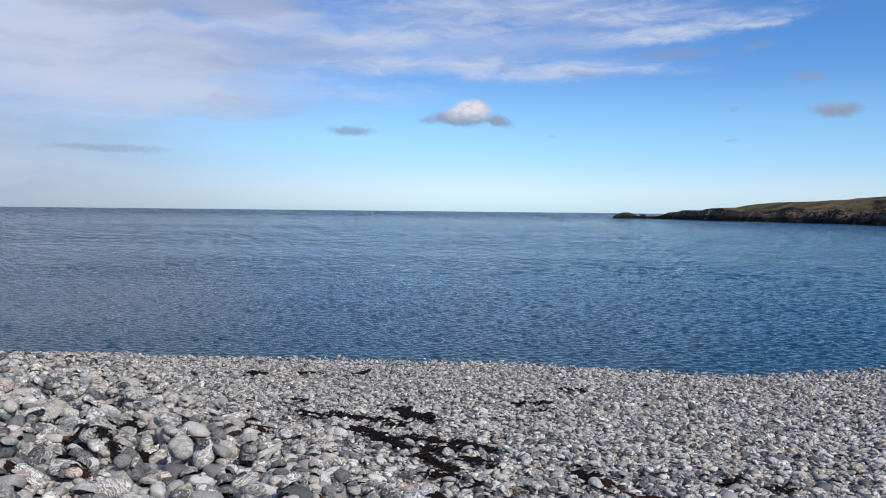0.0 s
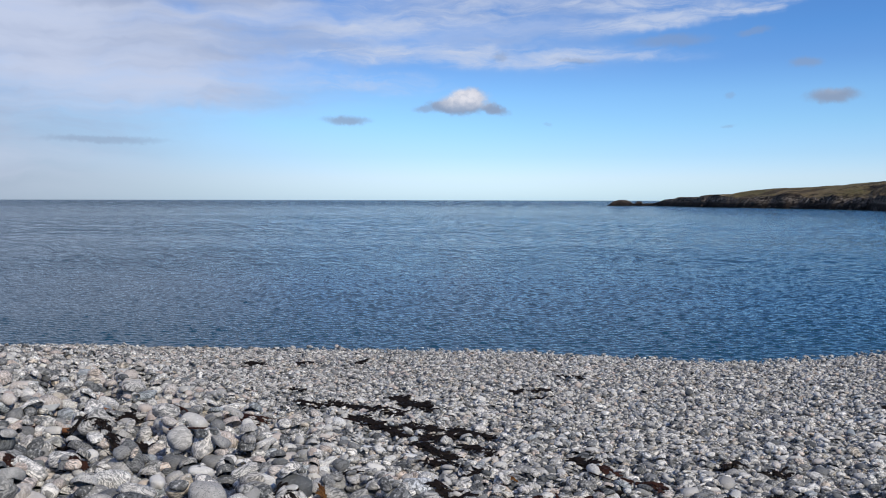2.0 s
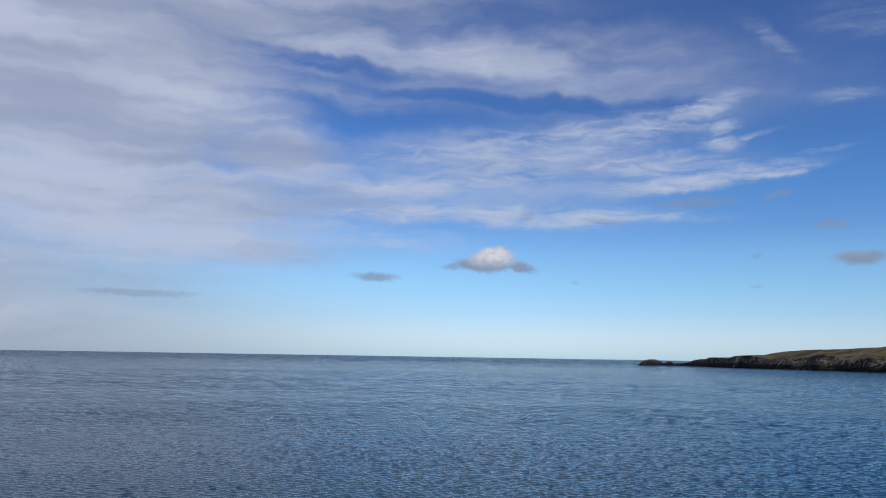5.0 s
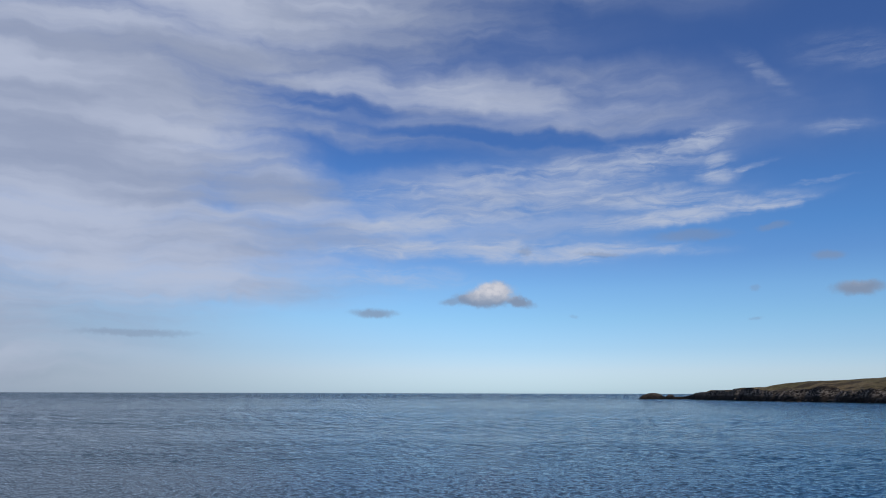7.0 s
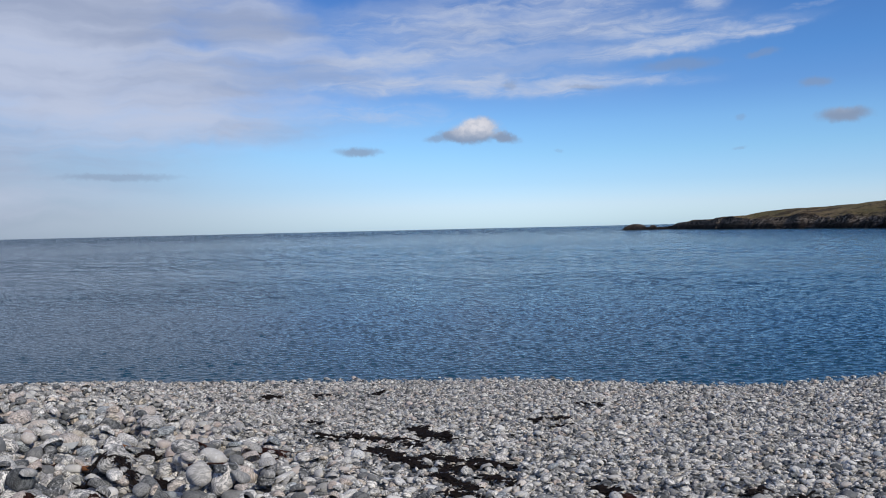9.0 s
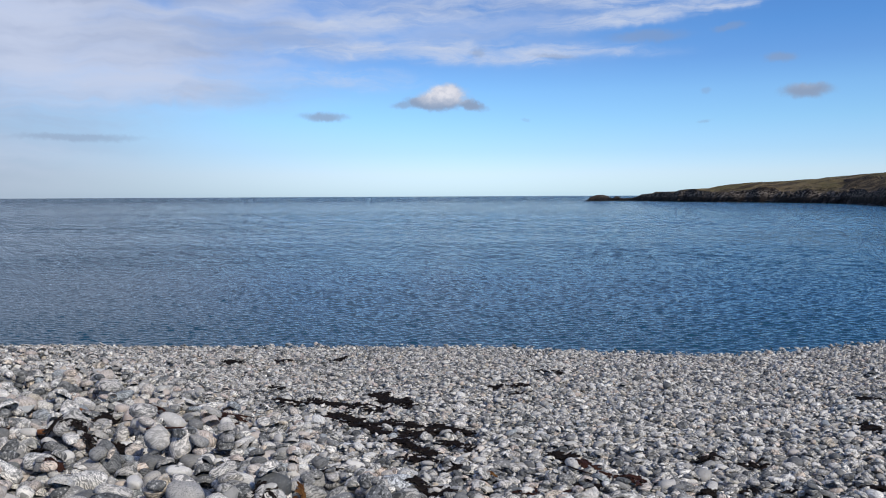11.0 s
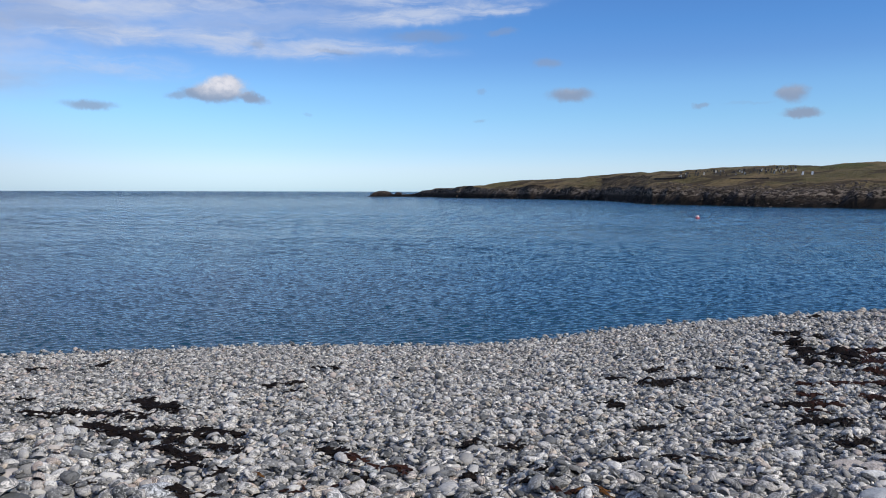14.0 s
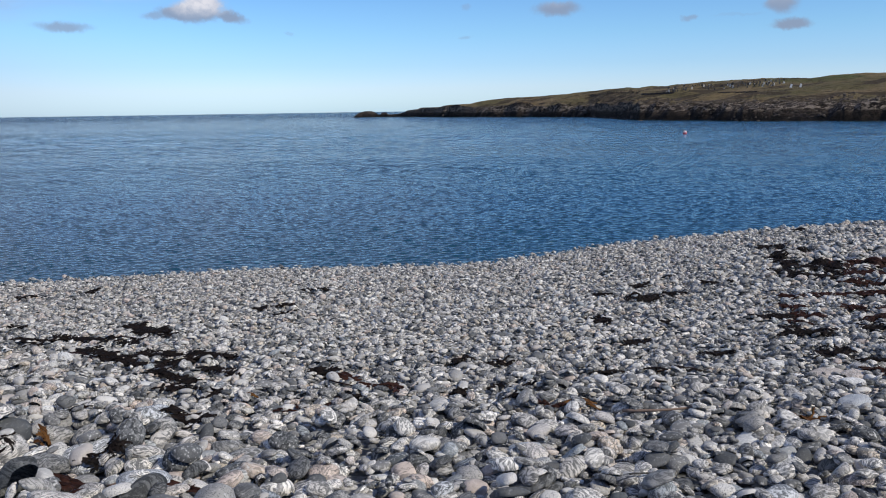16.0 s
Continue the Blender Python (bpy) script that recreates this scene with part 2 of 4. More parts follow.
def water_material():
    m, n = material("sea_water")
    p = place_of(n)
    q = n.add("ShaderNodeMapping", Vector=p, Rotation=(0, 0, radians(10)), Scale=(1.7, 0.85, 1.0)).outputs[0]
    gust = n.span(n.noise(n.add("ShaderNodeMapping", Vector=p, Scale=(0.012, 0.045, 1)).outputs[0], 1.0, 4.0, 0.6), 0.35, 0.65, 0.75, 1.2)
    far = n.span(n.vec("LENGTH", p), 26.0, 52.0)
    offing = n.span(n.vec("LENGTH", p), 40.0, 110.0)

    def height(at):                     # wavelets too short for the mesh, and farther out the longer ones too
        long = n.math("MULTIPLY", n.noise(at, 0.9, 4.0, 0.6, 0.2), n.math("MULTIPLY", far, 0.17))
        long = n.math("ADD", long, n.math("MULTIPLY", n.noise(at, 0.28, 2.0, 0.5), n.math("MULTIPLY", offing, 0.60)))
        return n.math("ADD", long, n.math("MULTIPLY", n.noise(at, 6.5, 3.0, 0.55, 0.3), n.span(far, 0, 1, 0.032, 0.050, False)))

    here, step = height(q), 0.025
    dx = n.math("DIVIDE", n.math("SUBTRACT", here, height(n.vec("ADD", q, (step, 0, 0)))), step)
    dy = n.math("DIVIDE", n.math("SUBTRACT", here, height(n.vec("ADD", q, (0, step, 0)))), step)
    dy = n.math("ADD", dy, n.span(n.math("ADD", far, n.math("MULTIPLY", offing, 0.5)), 0, 1.5, -0.035, -0.09, False))        # steeper towards the shore
    dy = n.math("SUBTRACT", dy, n.span(n.vec("LENGTH", p), 130.0, 700.0, 0.0, 0.12))
    xy = n.add("ShaderNodeSeparateXYZ", i0=p).outputs
    dy = n.math("SUBTRACT", dy, n.span(n.math("DIVIDE", xy[0], n.math("MAXIMUM", xy[1], 1.0)), 0.05, -0.55, 0.0, 0.07))   # normals tilted more to the left, so the water there mirrors darker sky
    slopes = n.vec("SCALE", n.add("ShaderNodeCombineXYZ", i0=dx, i1=dy, i2=0.0).outputs[0], gust)
    up = n.vec("NORMALIZE", n.vec("ADD", slopes, n.add("ShaderNodeNewGeometry").outputs["Normal"]))
    finish(n, Base_Color=(0.010, 0.046, 0.073, 1), Roughness=0.08, IOR=1.333, Normal=up)
    return m


def headland_material():
    m, n = material("headland_rock_and_turf")
    geo = n.add("ShaderNodeNewGeometry").outputs
    p = geo["Position"]
    flat = n.add("ShaderNodeSeparateXYZ", i0=geo["True Normal"]).outputs[2]
    big, small = n.noise(p, 0.05, 5.0, 0.6), n.noise(p, 0.5, 6.0, 0.65)
    tuft = n.noise(p, 2.2, 5.0, 0.7)
    height = n.add("ShaderNodeSeparateXYZ", i0=p).outputs[2]
    turf = n.mix(n.span(big, 0.38, 0.62), (0.150, 0.125, 0.052), (0.255, 0.185, 0.092))
    turf = n.mix(n.math("MULTIPLY", n.span(height, 9.0, 13.0), n.span(big, 0.58, 0.42)), turf, (0.095, 0.125, 0.035))
    field = n.noise(n.add("ShaderNodeMapping", Vector=p, Rotation=(0, 0, 0.7), Scale=(0.35, 1, 1)).outputs[0], 0.11, 4.0, 0.6)
    turf = n.mix(n.math("MULTIPLY", n.span(field, 0.50, 0.55), 0.8), turf, (0.050, 0.034, 0.020))
    turf = n.mix(n.math("MULTIPLY", n.span(small, 0.48, 0.60), 0.5), turf, (0.055, 0.040, 0.022))
    turf = n.mix(n.math("MULTIPLY", n.span(tuft, 0.52, 0.68), 0.5), turf, (0.045, 0.036, 0.018))
    cracks = n.noise(n.add("ShaderNodeMapping", Vector=p, Scale=(1, 1, 0.35)).outputs[0], 0.45, 7.0, 0.72, 0.6)
    rock = n.mix(n.span(cracks, 0.42, 0.62), (0.010, 0.0075, 0.006), (0.060, 0.043, 0.031))
    pale = n.noise(n.add("ShaderNodeMapping", Vector=p, Rotation=(0, 0, 0.7), Scale=(0.5, 1, 1.6)).outputs[0], 0.9, 5.0, 0.7)
    ledge = n.math("MULTIPLY", n.span(height, 1.6, 2.8), n.span(height, 6.0, 3.8))
    east = n.span(n.add("ShaderNodeSeparateXYZ", i0=p).outputs[0], 95.0, 120.0, 0.25, 1.0)
    rock = n.mix(n.math("MULTIPLY", n.span(pale, 0.48, 0.57), n.math("MULTIPLY", ledge, east)), rock, (0.28, 0.23, 0.185))
    grassy = n.math("MULTIPLY", n.span(n.math("ADD", flat, n.math("MULTIPLY", small, 0.25)), 0.93, 1.06), n.span(n.math("ADD", height, n.math("MULTIPLY", small, 2.5)), 4.5, 6.2))
    wet = n.span(n.math("ADD", height, n.math("MULTIPLY", small, 1.2)), 1.0, 2.8, 0.34, 1.0)     # black zone of the tide
    col = n.mix(1.0, n.mix(grassy, rock, turf), n.add("ShaderNodeCombineColor", i0=wet, i1=wet, i2=wet).outputs[0], "MULTIPLY")
    finish(n, Base_Color=col, Roughness=0.9, Specular_IOR_Level=0.2, Normal=n.bump(n.math("ADD", cracks, n.math("MULTIPLY", tuft, 0.35)), 2.2))
    return m


def weed_material(name, dark, pale, rough):
    m, n = material(name)
    p = place_of(n)
    r = n.add("ShaderNodeNewGeometry").outputs["Random Per Island"]
    col = n.mix(n.math("MULTIPLY", n.math("ADD", n.span(n.noise(p, 14.0, 4.0, 0.6), 0.35, 0.7), r), 0.5), dark, pale)
    finish(n, Base_Color=col, Roughness=rough, Specular_IOR_Level=0.12, Normal=n.bump(n.noise(p, 90.0, 3.0), 0.004))
    return m


def plain_material(name, a, b, scale, rough=0.8, bump=0.002):
    m, n = material(name)
    p = place_of(n)
    v = n.noise(p, scale, 5.0, 0.6)
    finish(n, Base_Color=n.mix(v, a, b), Roughness=rough, Normal=n.bump(v, bump))
    return m


STONE = stone_material("mixed_beach_stone", ((0.0, (0.066, 0.069, 0.070)), (0.16, (0.135, 0.136, 0.136)), (0.30, (0.255, 0.248, 0.234)), (0.48, (0.41, 0.39, 0.365)),
                       (0.64, (0.51, 0.49, 0.455)), (0.78, (0.635, 0.61, 0.57)), (0.87, (0.48, 0.45, 0.42)), (0.92, (0.45, 0.37, 0.32)), (0.96, (0.45, 0.39, 0.31)), (0.98, (0.28, 0.30, 0.31))))
STONE_WHITE = stone_material("white_quartz_stone", ((0.0, (0.56, 0.55, 0.53)), (1.0, (0.70, 0.69, 0.66))), 0.4)
STONE_BANDED = stone_material("banded_gneiss", ((0.0, (0.36, 0.38, 0.40)), (1.0, (0.48, 0.49, 0.50))), 1.0)
STONE_GREY = stone_material("grey_stone", ((0.0, (0.27, 0.28, 0.28)), (1.0, (0.42, 0.42, 0.41))), 0.65)
STONE_DARK = stone_material("dark_slate_stone", ((0.0, (0.10, 0.11, 0.115)), (1.0, (0.17, 0.175, 0.17))), 0.2)
STONE_TAN = stone_material("tan_and_pink_stone", ((0.0, (0.44, 0.36, 0.315)), (1.0, (0.47, 0.43, 0.385))), 0.55)
BED = shingle_material()
WATER = water_material()
HEAD = headland_material()
WEED = weed_material("dried_black_seaweed", (0.003, 0.0025, 0.0022), (0.016, 0.010, 0.008), 0.6)
WEED_RED = weed_material("red_brown_seaweed", (0.010, 0.005, 0.004), (0.045, 0.017, 0.011), 0.55)
WEED_ORANGE = weed_material("ochre_kelp", (0.045, 0.018, 0.006), (0.16, 0.075, 0.022), 0.5)
STALK = weed_material("orange_kelp_stalk", (0.07, 0.028, 0.014), (0.30, 0.13, 0.055), 0.5)
WOOD = plain_material("weathered_stick", (0.09, 0.055, 0.04), (0.28, 0.20, 0.15), 40.0)
BUOY_RED = plain_material("pink_red_buoy_plastic", (0.55, 0.06, 0.08), (0.70, 0.11, 0.13), 6.0, 0.4)
BUOY_PALE = plain_material("pale_buoy_top", (0.75, 0.52, 0.54), (0.85, 0.66, 0.67), 6.0, 0.45)
GRAVE_DARK = plain_material("dark_granite", (0.02, 0.02, 0.02), (0.075, 0.07, 0.065), 3.0, 0.95)
GRAVE_PALE = plain_material("pale_gravestone", (0.30, 0.30, 0.28), (0.46, 0.45, 0.43), 3.0, 0.7)
SHORE_ROCK = plain_material("grey_shore_rock", (0.016, 0.012, 0.009), (0.125, 0.096, 0.074), 1.6, 0.85, 0.1)
CLIFF_ROCK = plain_material("dark_wet_rock", (0.010, 0.008, 0.007), (0.05, 0.038, 0.03), 0.8, 0.8, 0.1)
WHITE = plain_material("white_painted_board", (0.70, 0.70, 0.69), (0.82, 0.82, 0.81), 2.0, 0.6)

# ------------------------------------------------------------ helpers for meshes


def mesh_from(name, verts, faces, mat, smooth=True):
    """A mesh from arrays of corners and of triangles or quads."""
    verts, faces = np.asarray(verts, np.float32), np.asarray(faces, np.int32)
    k = faces.shape[1]
    me = bpy.data.meshes.new(name)
    me.vertices.add(len(verts))
    me.vertices.foreach_set("co", verts.ravel())
    me.loops.add(faces.size)
    me.loops.foreach_set("vertex_index", faces.ravel())
    me.polygons.add(len(faces))
    me.polygons.foreach_set("loop_start", np.arange(0, faces.size, k, dtype=np.int32))
    me.polygons.foreach_set("use_smooth", np.full(len(faces), smooth))
    me.materials.append(mat)
    me.update(calc_edges=True)
    me.validate()
    return me


def grid_faces(rows, cols):
    a = (np.arange(rows - 1)[:, None] * cols + np.arange(cols - 1)[None, :]).ravel()
    return np.stack([a, a + 1, a + cols + 1, a + cols], 1)


def held(ob, parent):
    """Makes ob, built in place, a part of parent."""
    ob.parent = parent
    ob.matrix_parent_inverse = Matrix.Translation(parent.location).inverted()
    return ob


def part(name, bm, mat, parent=None, label="", smooth=True):
    me = bpy.data.meshes.new(name)
    for f in bm.faces:
        f.smooth = smooth
    bm.to_mesh(me)
    bm.free()
    me.materials.append(mat)
    ob = new(name, me)
    ob.parent = parent
    return tagged(ob, label)


LATTICE = {}


def lattice(seed):
    if seed not in LATTICE:
        LATTICE[seed] = np.random.RandomState(seed).uniform(-1, 1, (256, 256))
    return LATTICE[seed]


def fractal(x, y, size, octaves=4, seed=0):
    """Smooth lattice noise in -1..1 for arrays."""
    total, amp, norm = np.zeros_like(x, dtype=float), 1.0, 0.0
    for o in range(octaves):
        table = lattice(seed * 31 + o)
        u, v = x / size * 2 ** o + 57.3 * o, y / size * 2 ** o + 91.7 * o
        i, j = np.floor(u).astype(int), np.floor(v).astype(int)
        fu, fv = u - i, v - j
        fu, fv = fu * fu * (3 - 2 * fu), fv * fv * (3 - 2 * fv)
        g = lambda a, b: table[(i + a) % 256, (j + b) % 256]
        total += amp * ((g(0, 0) * (1 - fu) + g(1, 0) * fu) * (1 - fv) + (g(0, 1) * (1 - fu) + g(1, 1) * fu) * fv)
        norm += amp
        amp *= 0.5
    return total / norm


# ------------------------------------------------------------ the beach


def shore_y(x):
    return 18.1 - 1.2 * np.exp(-((x - 5.8) / 3.2) ** 2) + 0.05 * np.exp(-((x - 13.0) / 4.2) ** 2)


def horn_left(x, y):
    return np.exp(-((x + 9.0) / 4.2) ** 2 - ((y - 11.0) / 5.0) ** 2)


def horn_right(x, y):
    return np.exp(-((x - 16.5) / 3.4) ** 2 - ((y - 14.5) / 4.0) ** 2)


def beach_z(x, y):
    """Height of the shingle: an even slope to the water between two low horns."""
    s = shore_y(x) - y
    z = 0.0894 * s
    z = np.where(s > 24, 2.146 + 3.0 * (1 - np.exp(-np.maximum(s - 24, 0) / 60)), z)
    z = np.where(s < 0, np.maximum(0.13 * s, -4.0), z)
    return z + 0.46 * horn_left(x, y) + 0.125 * horn_right(x, y) - 0.06 * np.exp(-(np.minimum(s, 0) - s) ** 2 / 18.0)


def spread(lo, hi, step, far, growth=1.25):
    mid = list(np.arange(lo, hi + 1e-6, step))
    d, v = step, hi
    while v < far[1]:
        d *= growth
        v += d
        mid.append(min(v, far[1]))
    d, v = step, lo
    while v > far[0]:
        d *= growth
        v -= d
        mid.insert(0, max(v, far[0]))
    return np.array(mid)


gx, gy = spread(-22, 28, 0.25, (-3000, 3000)), spread(-6, 21, 0.25, (-3000, 70))
GX, GY = np.meshgrid(gx, gy)
gz = beach_z(GX, GY) - 0.10 + 0.04 * fractal(GX, GY, 3.0, 3, 5)
beach = tagged(new("ground", mesh_from("ground", np.stack([GX, GY, gz], 2).reshape(-1, 3), grid_faces(len(gy), len(gx)), BED)),
               "sloping bed of a grey shingle beach", "beach", kind="structure")


def ico(level, seed, cut):
    """A rounded, slightly lumpy unit pebble without its buried underside."""
    bm = bmesh.new()
    bmesh.ops.create_icosphere(bm, subdivisions=level, radius=1.0)
    rs = np.random.RandomState(seed)
    power = rs.uniform(2.0, 3.4, 3)
    off = Vector(rs.uniform(-50, 50, 3))
    planes = [(Vector(rs.normal(size=3)).normalized(), rs.uniform(0.74, 0.97)) for _ in range(5)]
    for v in bm.verts:
        d = v.co.normalized()
        k = sum(abs(d[i]) ** power[i] for i in range(3)) ** (-1 / power.mean())
        k *= 1 + 0.20 * noise.noise(d * 1.1 + off) + 0.06 * noise.noise(d * 2.7 + off)
        q = d * k
        for pl, at in planes:                   # worn flat facets
            over = q.dot(pl) - at
            if over > 0:
                q -= pl * over * 0.7
        v.co = q
    low = [f for f in bm.faces if max(v.co.z for v in f.verts) < cut]
    bmesh.ops.delete(bm, geom=low, context="FACES")
    bmesh.ops.triangulate(bm, faces=bm.faces[:])
    bm.verts.index_update()
    vs = np.array([v.co[:] for v in bm.verts])
    fs = np.array([[v.index for v in f.verts] for f in bm.faces])
    bm.free()
    return vs, fs


def bank(x, y):
    """Where the coarse cobbles of the western horn lie, 0 to 1."""
    edge = np.clip(0.5 - (x + 1.2 + 0.54 * (y - 6.8)) / 2.0, 0, 1)
    return edge * edge * (3 - 2 * edge) * np.exp(-(np.maximum(-x - 6.5, 0) / 3.7) ** 2 - ((y - 8.0) / 4.8) ** 2)


def mean_size(x, y):
    """Usual long axis of the stones: coarse on the horns and high on the beach, fine in the bay between."""
    d = np.hypot(x, y)
    t = np.clip((7.6 - d) / 3.6, 0, 1)
    left = bank(x, y)
    right = np.exp(-((x - 12.0) / 2.8) ** 2 - ((y - 10.2) / 3.2) ** 2)
    coarse = 0.80 * left + np.maximum(0.5 * horn_right(x, y), 0.62 * right)
    return 0.052 + 0.031 * t * t * (3 - 2 * t) + 0.095 * coarse


NEAR = [ico(3, 100 + i, -0.45) for i in range(14)]
MID = [ico(2, 200 + i, -0.22) for i in range(8)]
FAR = [ico(1, 300 + i, -0.28) for i in range(6)]


def chip(seed):
    """The plainest pebble, for the far shingle: four sides, two rings and a top."""
    q = np.random.RandomState(seed)
    a = np.arange(4) * math.pi / 2
    low = np.stack([np.cos(a), np.sin(a), np.full(4, -0.25)], 1) * q.uniform(0.88, 1.12, (4, 1))
    b = a + q.uniform(0.3, 0.9)
    high = np.stack([0.66 * np.cos(b), 0.66 * np.sin(b), np.full(4, 0.66)], 1) * q.uniform(0.85, 1.15, (4, 1))
    sides = [t for i in range(4) for t in ((i, (i + 1) % 4, 4 + i), ((i + 1) % 4, 4 + (i + 1) % 4, 4 + i))]
    return np.concatenate([low, high]), np.array(sides + [(4, 5, 6), (4, 6, 7)])


CHIPS = [chip(400 + i) for i in range(6)]

X0, X1, Y0, Y1, CELL = -21.0, 27.0, -5.0, 19.6, 0.018
heap_x, heap_y = np.arange(X0, X1, CELL), np.arange(Y0, Y1, CELL)
SINK = 0.66      # the bed lies this many stones below the mean surface
HX, HY = np.meshgrid(heap_x, heap_y)
heap = beach_z(HX, HY) - SINK * mean_size(HX, HY)   # the top of the heap of stones, cell by cell


def in_sight(x, y):
    a = np.degrees(np.arctan2(x, y))
    return (a > -34) & (a < 51) & (np.hypot(x, y) > 2.6)


rs = np.random.RandomState(11)
count = 760000
k = np.arange(count)
px = X0 + 0.3 + (X1 - X0 - 0.6) * ((0.5 + k * 0.7548776662466927) % 1)
py = Y0 + 0.3 + (Y1 - Y0 - 0.6) * ((0.5 + k * 0.5698402909980532) % 1)
size = np.where(in_sight(px, py), mean_size(px, py), np.where(np.hypot(px, py) < 10.0, 0.16, 0.27))
want = np.where(in_sight(px, py), 1.10, 0.95) / (0.56 * size ** 2)
keep = (rs.uniform(size=count) < want * (X1 - X0) * (Y1 - Y0) / count) & (py < shore_y(px) - 0.25)
px, py, size = px[keep], py[keep], size[keep]
count = len(px)
px, py = px + rs.normal(0, 0.02, count), py + rs.normal(0, 0.02, count)
semi = 0.5 * size * np.clip(np.exp(rs.normal(0, 0.45, count)), 0.42, 2.4)
sa, sb = semi, semi * rs.uniform(0.50, 0.92, count)
sc = sb * (rs.uniform(0.34, 0.62, count) + 0.22 * bank(px, py))
turn = rs.uniform(0, math.pi, count)
lean = rs.normal(0, 0.17, (count, 2))
order = np.argsort(rs.uniform(size=count) + 0.30 * np.log(semi / (0.5 * size)))
rest = np.zeros(count)
seen = in_sight(px, py)


owner = np.full(heap.shape, -1, np.int32)      # which stone forms the top


def settle(x, y, a, b, c, th, who=-1, press=0.55):
    """Lays one stone on the heap, raises the heap by it, and returns its height and the slope under it."""
    i0, i1 = int((x - a - X0) / CELL), int((x + a - X0) / CELL) + 2
    j0, j1 = int((y - a - Y0) / CELL), int((y + a - Y0) / CELL) + 2
    under = heap[j0:j1, i0:i1]
    dx, dy = heap_x[None, i0:i1] - x, heap_y[j0:j1, None] - y
    ct, st = math.cos(th), math.sin(th)
    q = ((dx * ct + dy * st) / a) ** 2 + ((dy * ct - dx * st) / b) ** 2
    inside = q < 0.85
    if not inside.any():
        return float(under.mean()), 0.0, 0.0
    arch = c * np.sqrt(np.clip(1 - q, 0, 1))
    h = under[inside]
    gap = h + arch[inside]
    k = int(press * len(gap))
    z = np.partition(gap, k)[k]
    wx, wy = (dx + 0 * dy)[inside], (dy + 0 * dx)[inside]
    hm = h - h.mean()
    tx = float((wx * hm).sum() / ((wx * wx).sum() + 1e-6))
    ty = float((wy * hm).sum() / ((wy * wy).sum() + 1e-6))
    top = np.where(q < 1, z + arch, -9)
    owner[j0:j1, i0:i1][top > under] = who
    np.maximum(under, top, out=under)
    return z, tx, ty


for i in order:
    if seen[i] or px[i] ** 2 + py[i] ** 2 < 110.0:
        rest[i], tx, ty = settle(px[i], py[i], sa[i], sb[i], sc[i], turn[i], i)
        lean[i, 0] += 0.7 * math.atan(np.clip(ty, -0.8, 0.8))
        lean[i, 1] -= 0.7 * math.atan(np.clip(tx, -0.8, 0.8))
    else:
        rest[i] = beach_z(px[i], py[i]) + 0.3 * sc[i]


def rotations(ids):
    ct, st = np.cos(turn[ids]), np.sin(turn[ids])
    cx, sx = np.cos(lean[ids, 0]), np.sin(lean[ids, 0])
    cy, sy = np.cos(lean[ids, 1]), np.sin(lean[ids, 1])
    o, l = np.zeros_like(ct), np.ones_like(ct)
    rz = np.stack([ct, -st, o, st, ct, o, o, o, l], 1).reshape(-1, 3, 3)
    rx = np.stack([l, o, o, o, cx, -sx, o, sx, cx], 1).reshape(-1, 3, 3)
    ry = np.stack([cy, o, sy, o, l, o, -sy, o, cy], 1).reshape(-1, 3, 3)
    return ry @ rx @ rz


def heap_mesh(ids, kinds, mat):
    """All these stones as one mesh."""
    vs, fs, base = [], [], 0
    for k, (pv, pf) in enumerate(kinds):
        mine = ids[np.arange(len(ids)) % len(kinds) == k]
        if not len(mine):
            continue
        shape = pv[None] * np.stack([sa[mine], sb[mine], sc[mine]], 1)[:, None, :]
        shape = np.einsum("nij,nvj->nvi", rotations(mine), shape) + np.stack([px[mine], py[mine], rest[mine]], 1)[:, None, :]
        vs.append(shape.reshape(-1, 3))
        fs.append((pf[None] + (base + np.arange(len(mine)) * len(pv))[:, None, None]).reshape(-1, 3))
        base += len(mine) * len(pv)
    return mesh_from("shingle", np.concatenate(vs), np.concatenate(fs), mat)


dist = np.hypot(px - 0.6, py)
near_ids = np.where(seen & (dist > 3.2) & (np.abs(np.degrees(np.arctan2(px, py)) - 14) < 36))[0]
near_ids = near_ids[np.argsort(dist[near_ids])]
rank = np.argsort(order)
single = np.zeros(count, bool)
single[near_ids[rank[near_ids] > 0.4 * count][:240]] = True

# larger stones that stand out from the rest: x, y, half length, half height
WHITE_STONES = ((-1.05, 8.51, 0.097, 0.081), (-0.25, 7.01, 0.090, 0.049), (-0.15, 7.54, 0.102, 0.041), (-0.90, 6.43, 0.059, 0.049), (-0.34, 4.76, 0.064, 0.054), (1.10, 4.20, 0.068, 0.038), (2.87, 3.02, 0.092, 0.038), (2.33, 3.43, 0.092, 0.037), (3.33, 4.00, 0.093, 0.041), (4.87, 5.64, 0.118, 0.066), (5.03, 4.93, 0.124, 0.049), (9.41, 10.92, 0.089, 0.106), (-1.55, 5.89, 0.101, 0.055), (-2.11, 8.68, 0.204, 0.082), (-5.09, 10.86, 0.150, 0.060), (-4.24, 8.03, 0.121, 0.054), (-3.62, 9.39, 0.098, 0.057), (-2.66, 7.55, 0.102, 0.068))
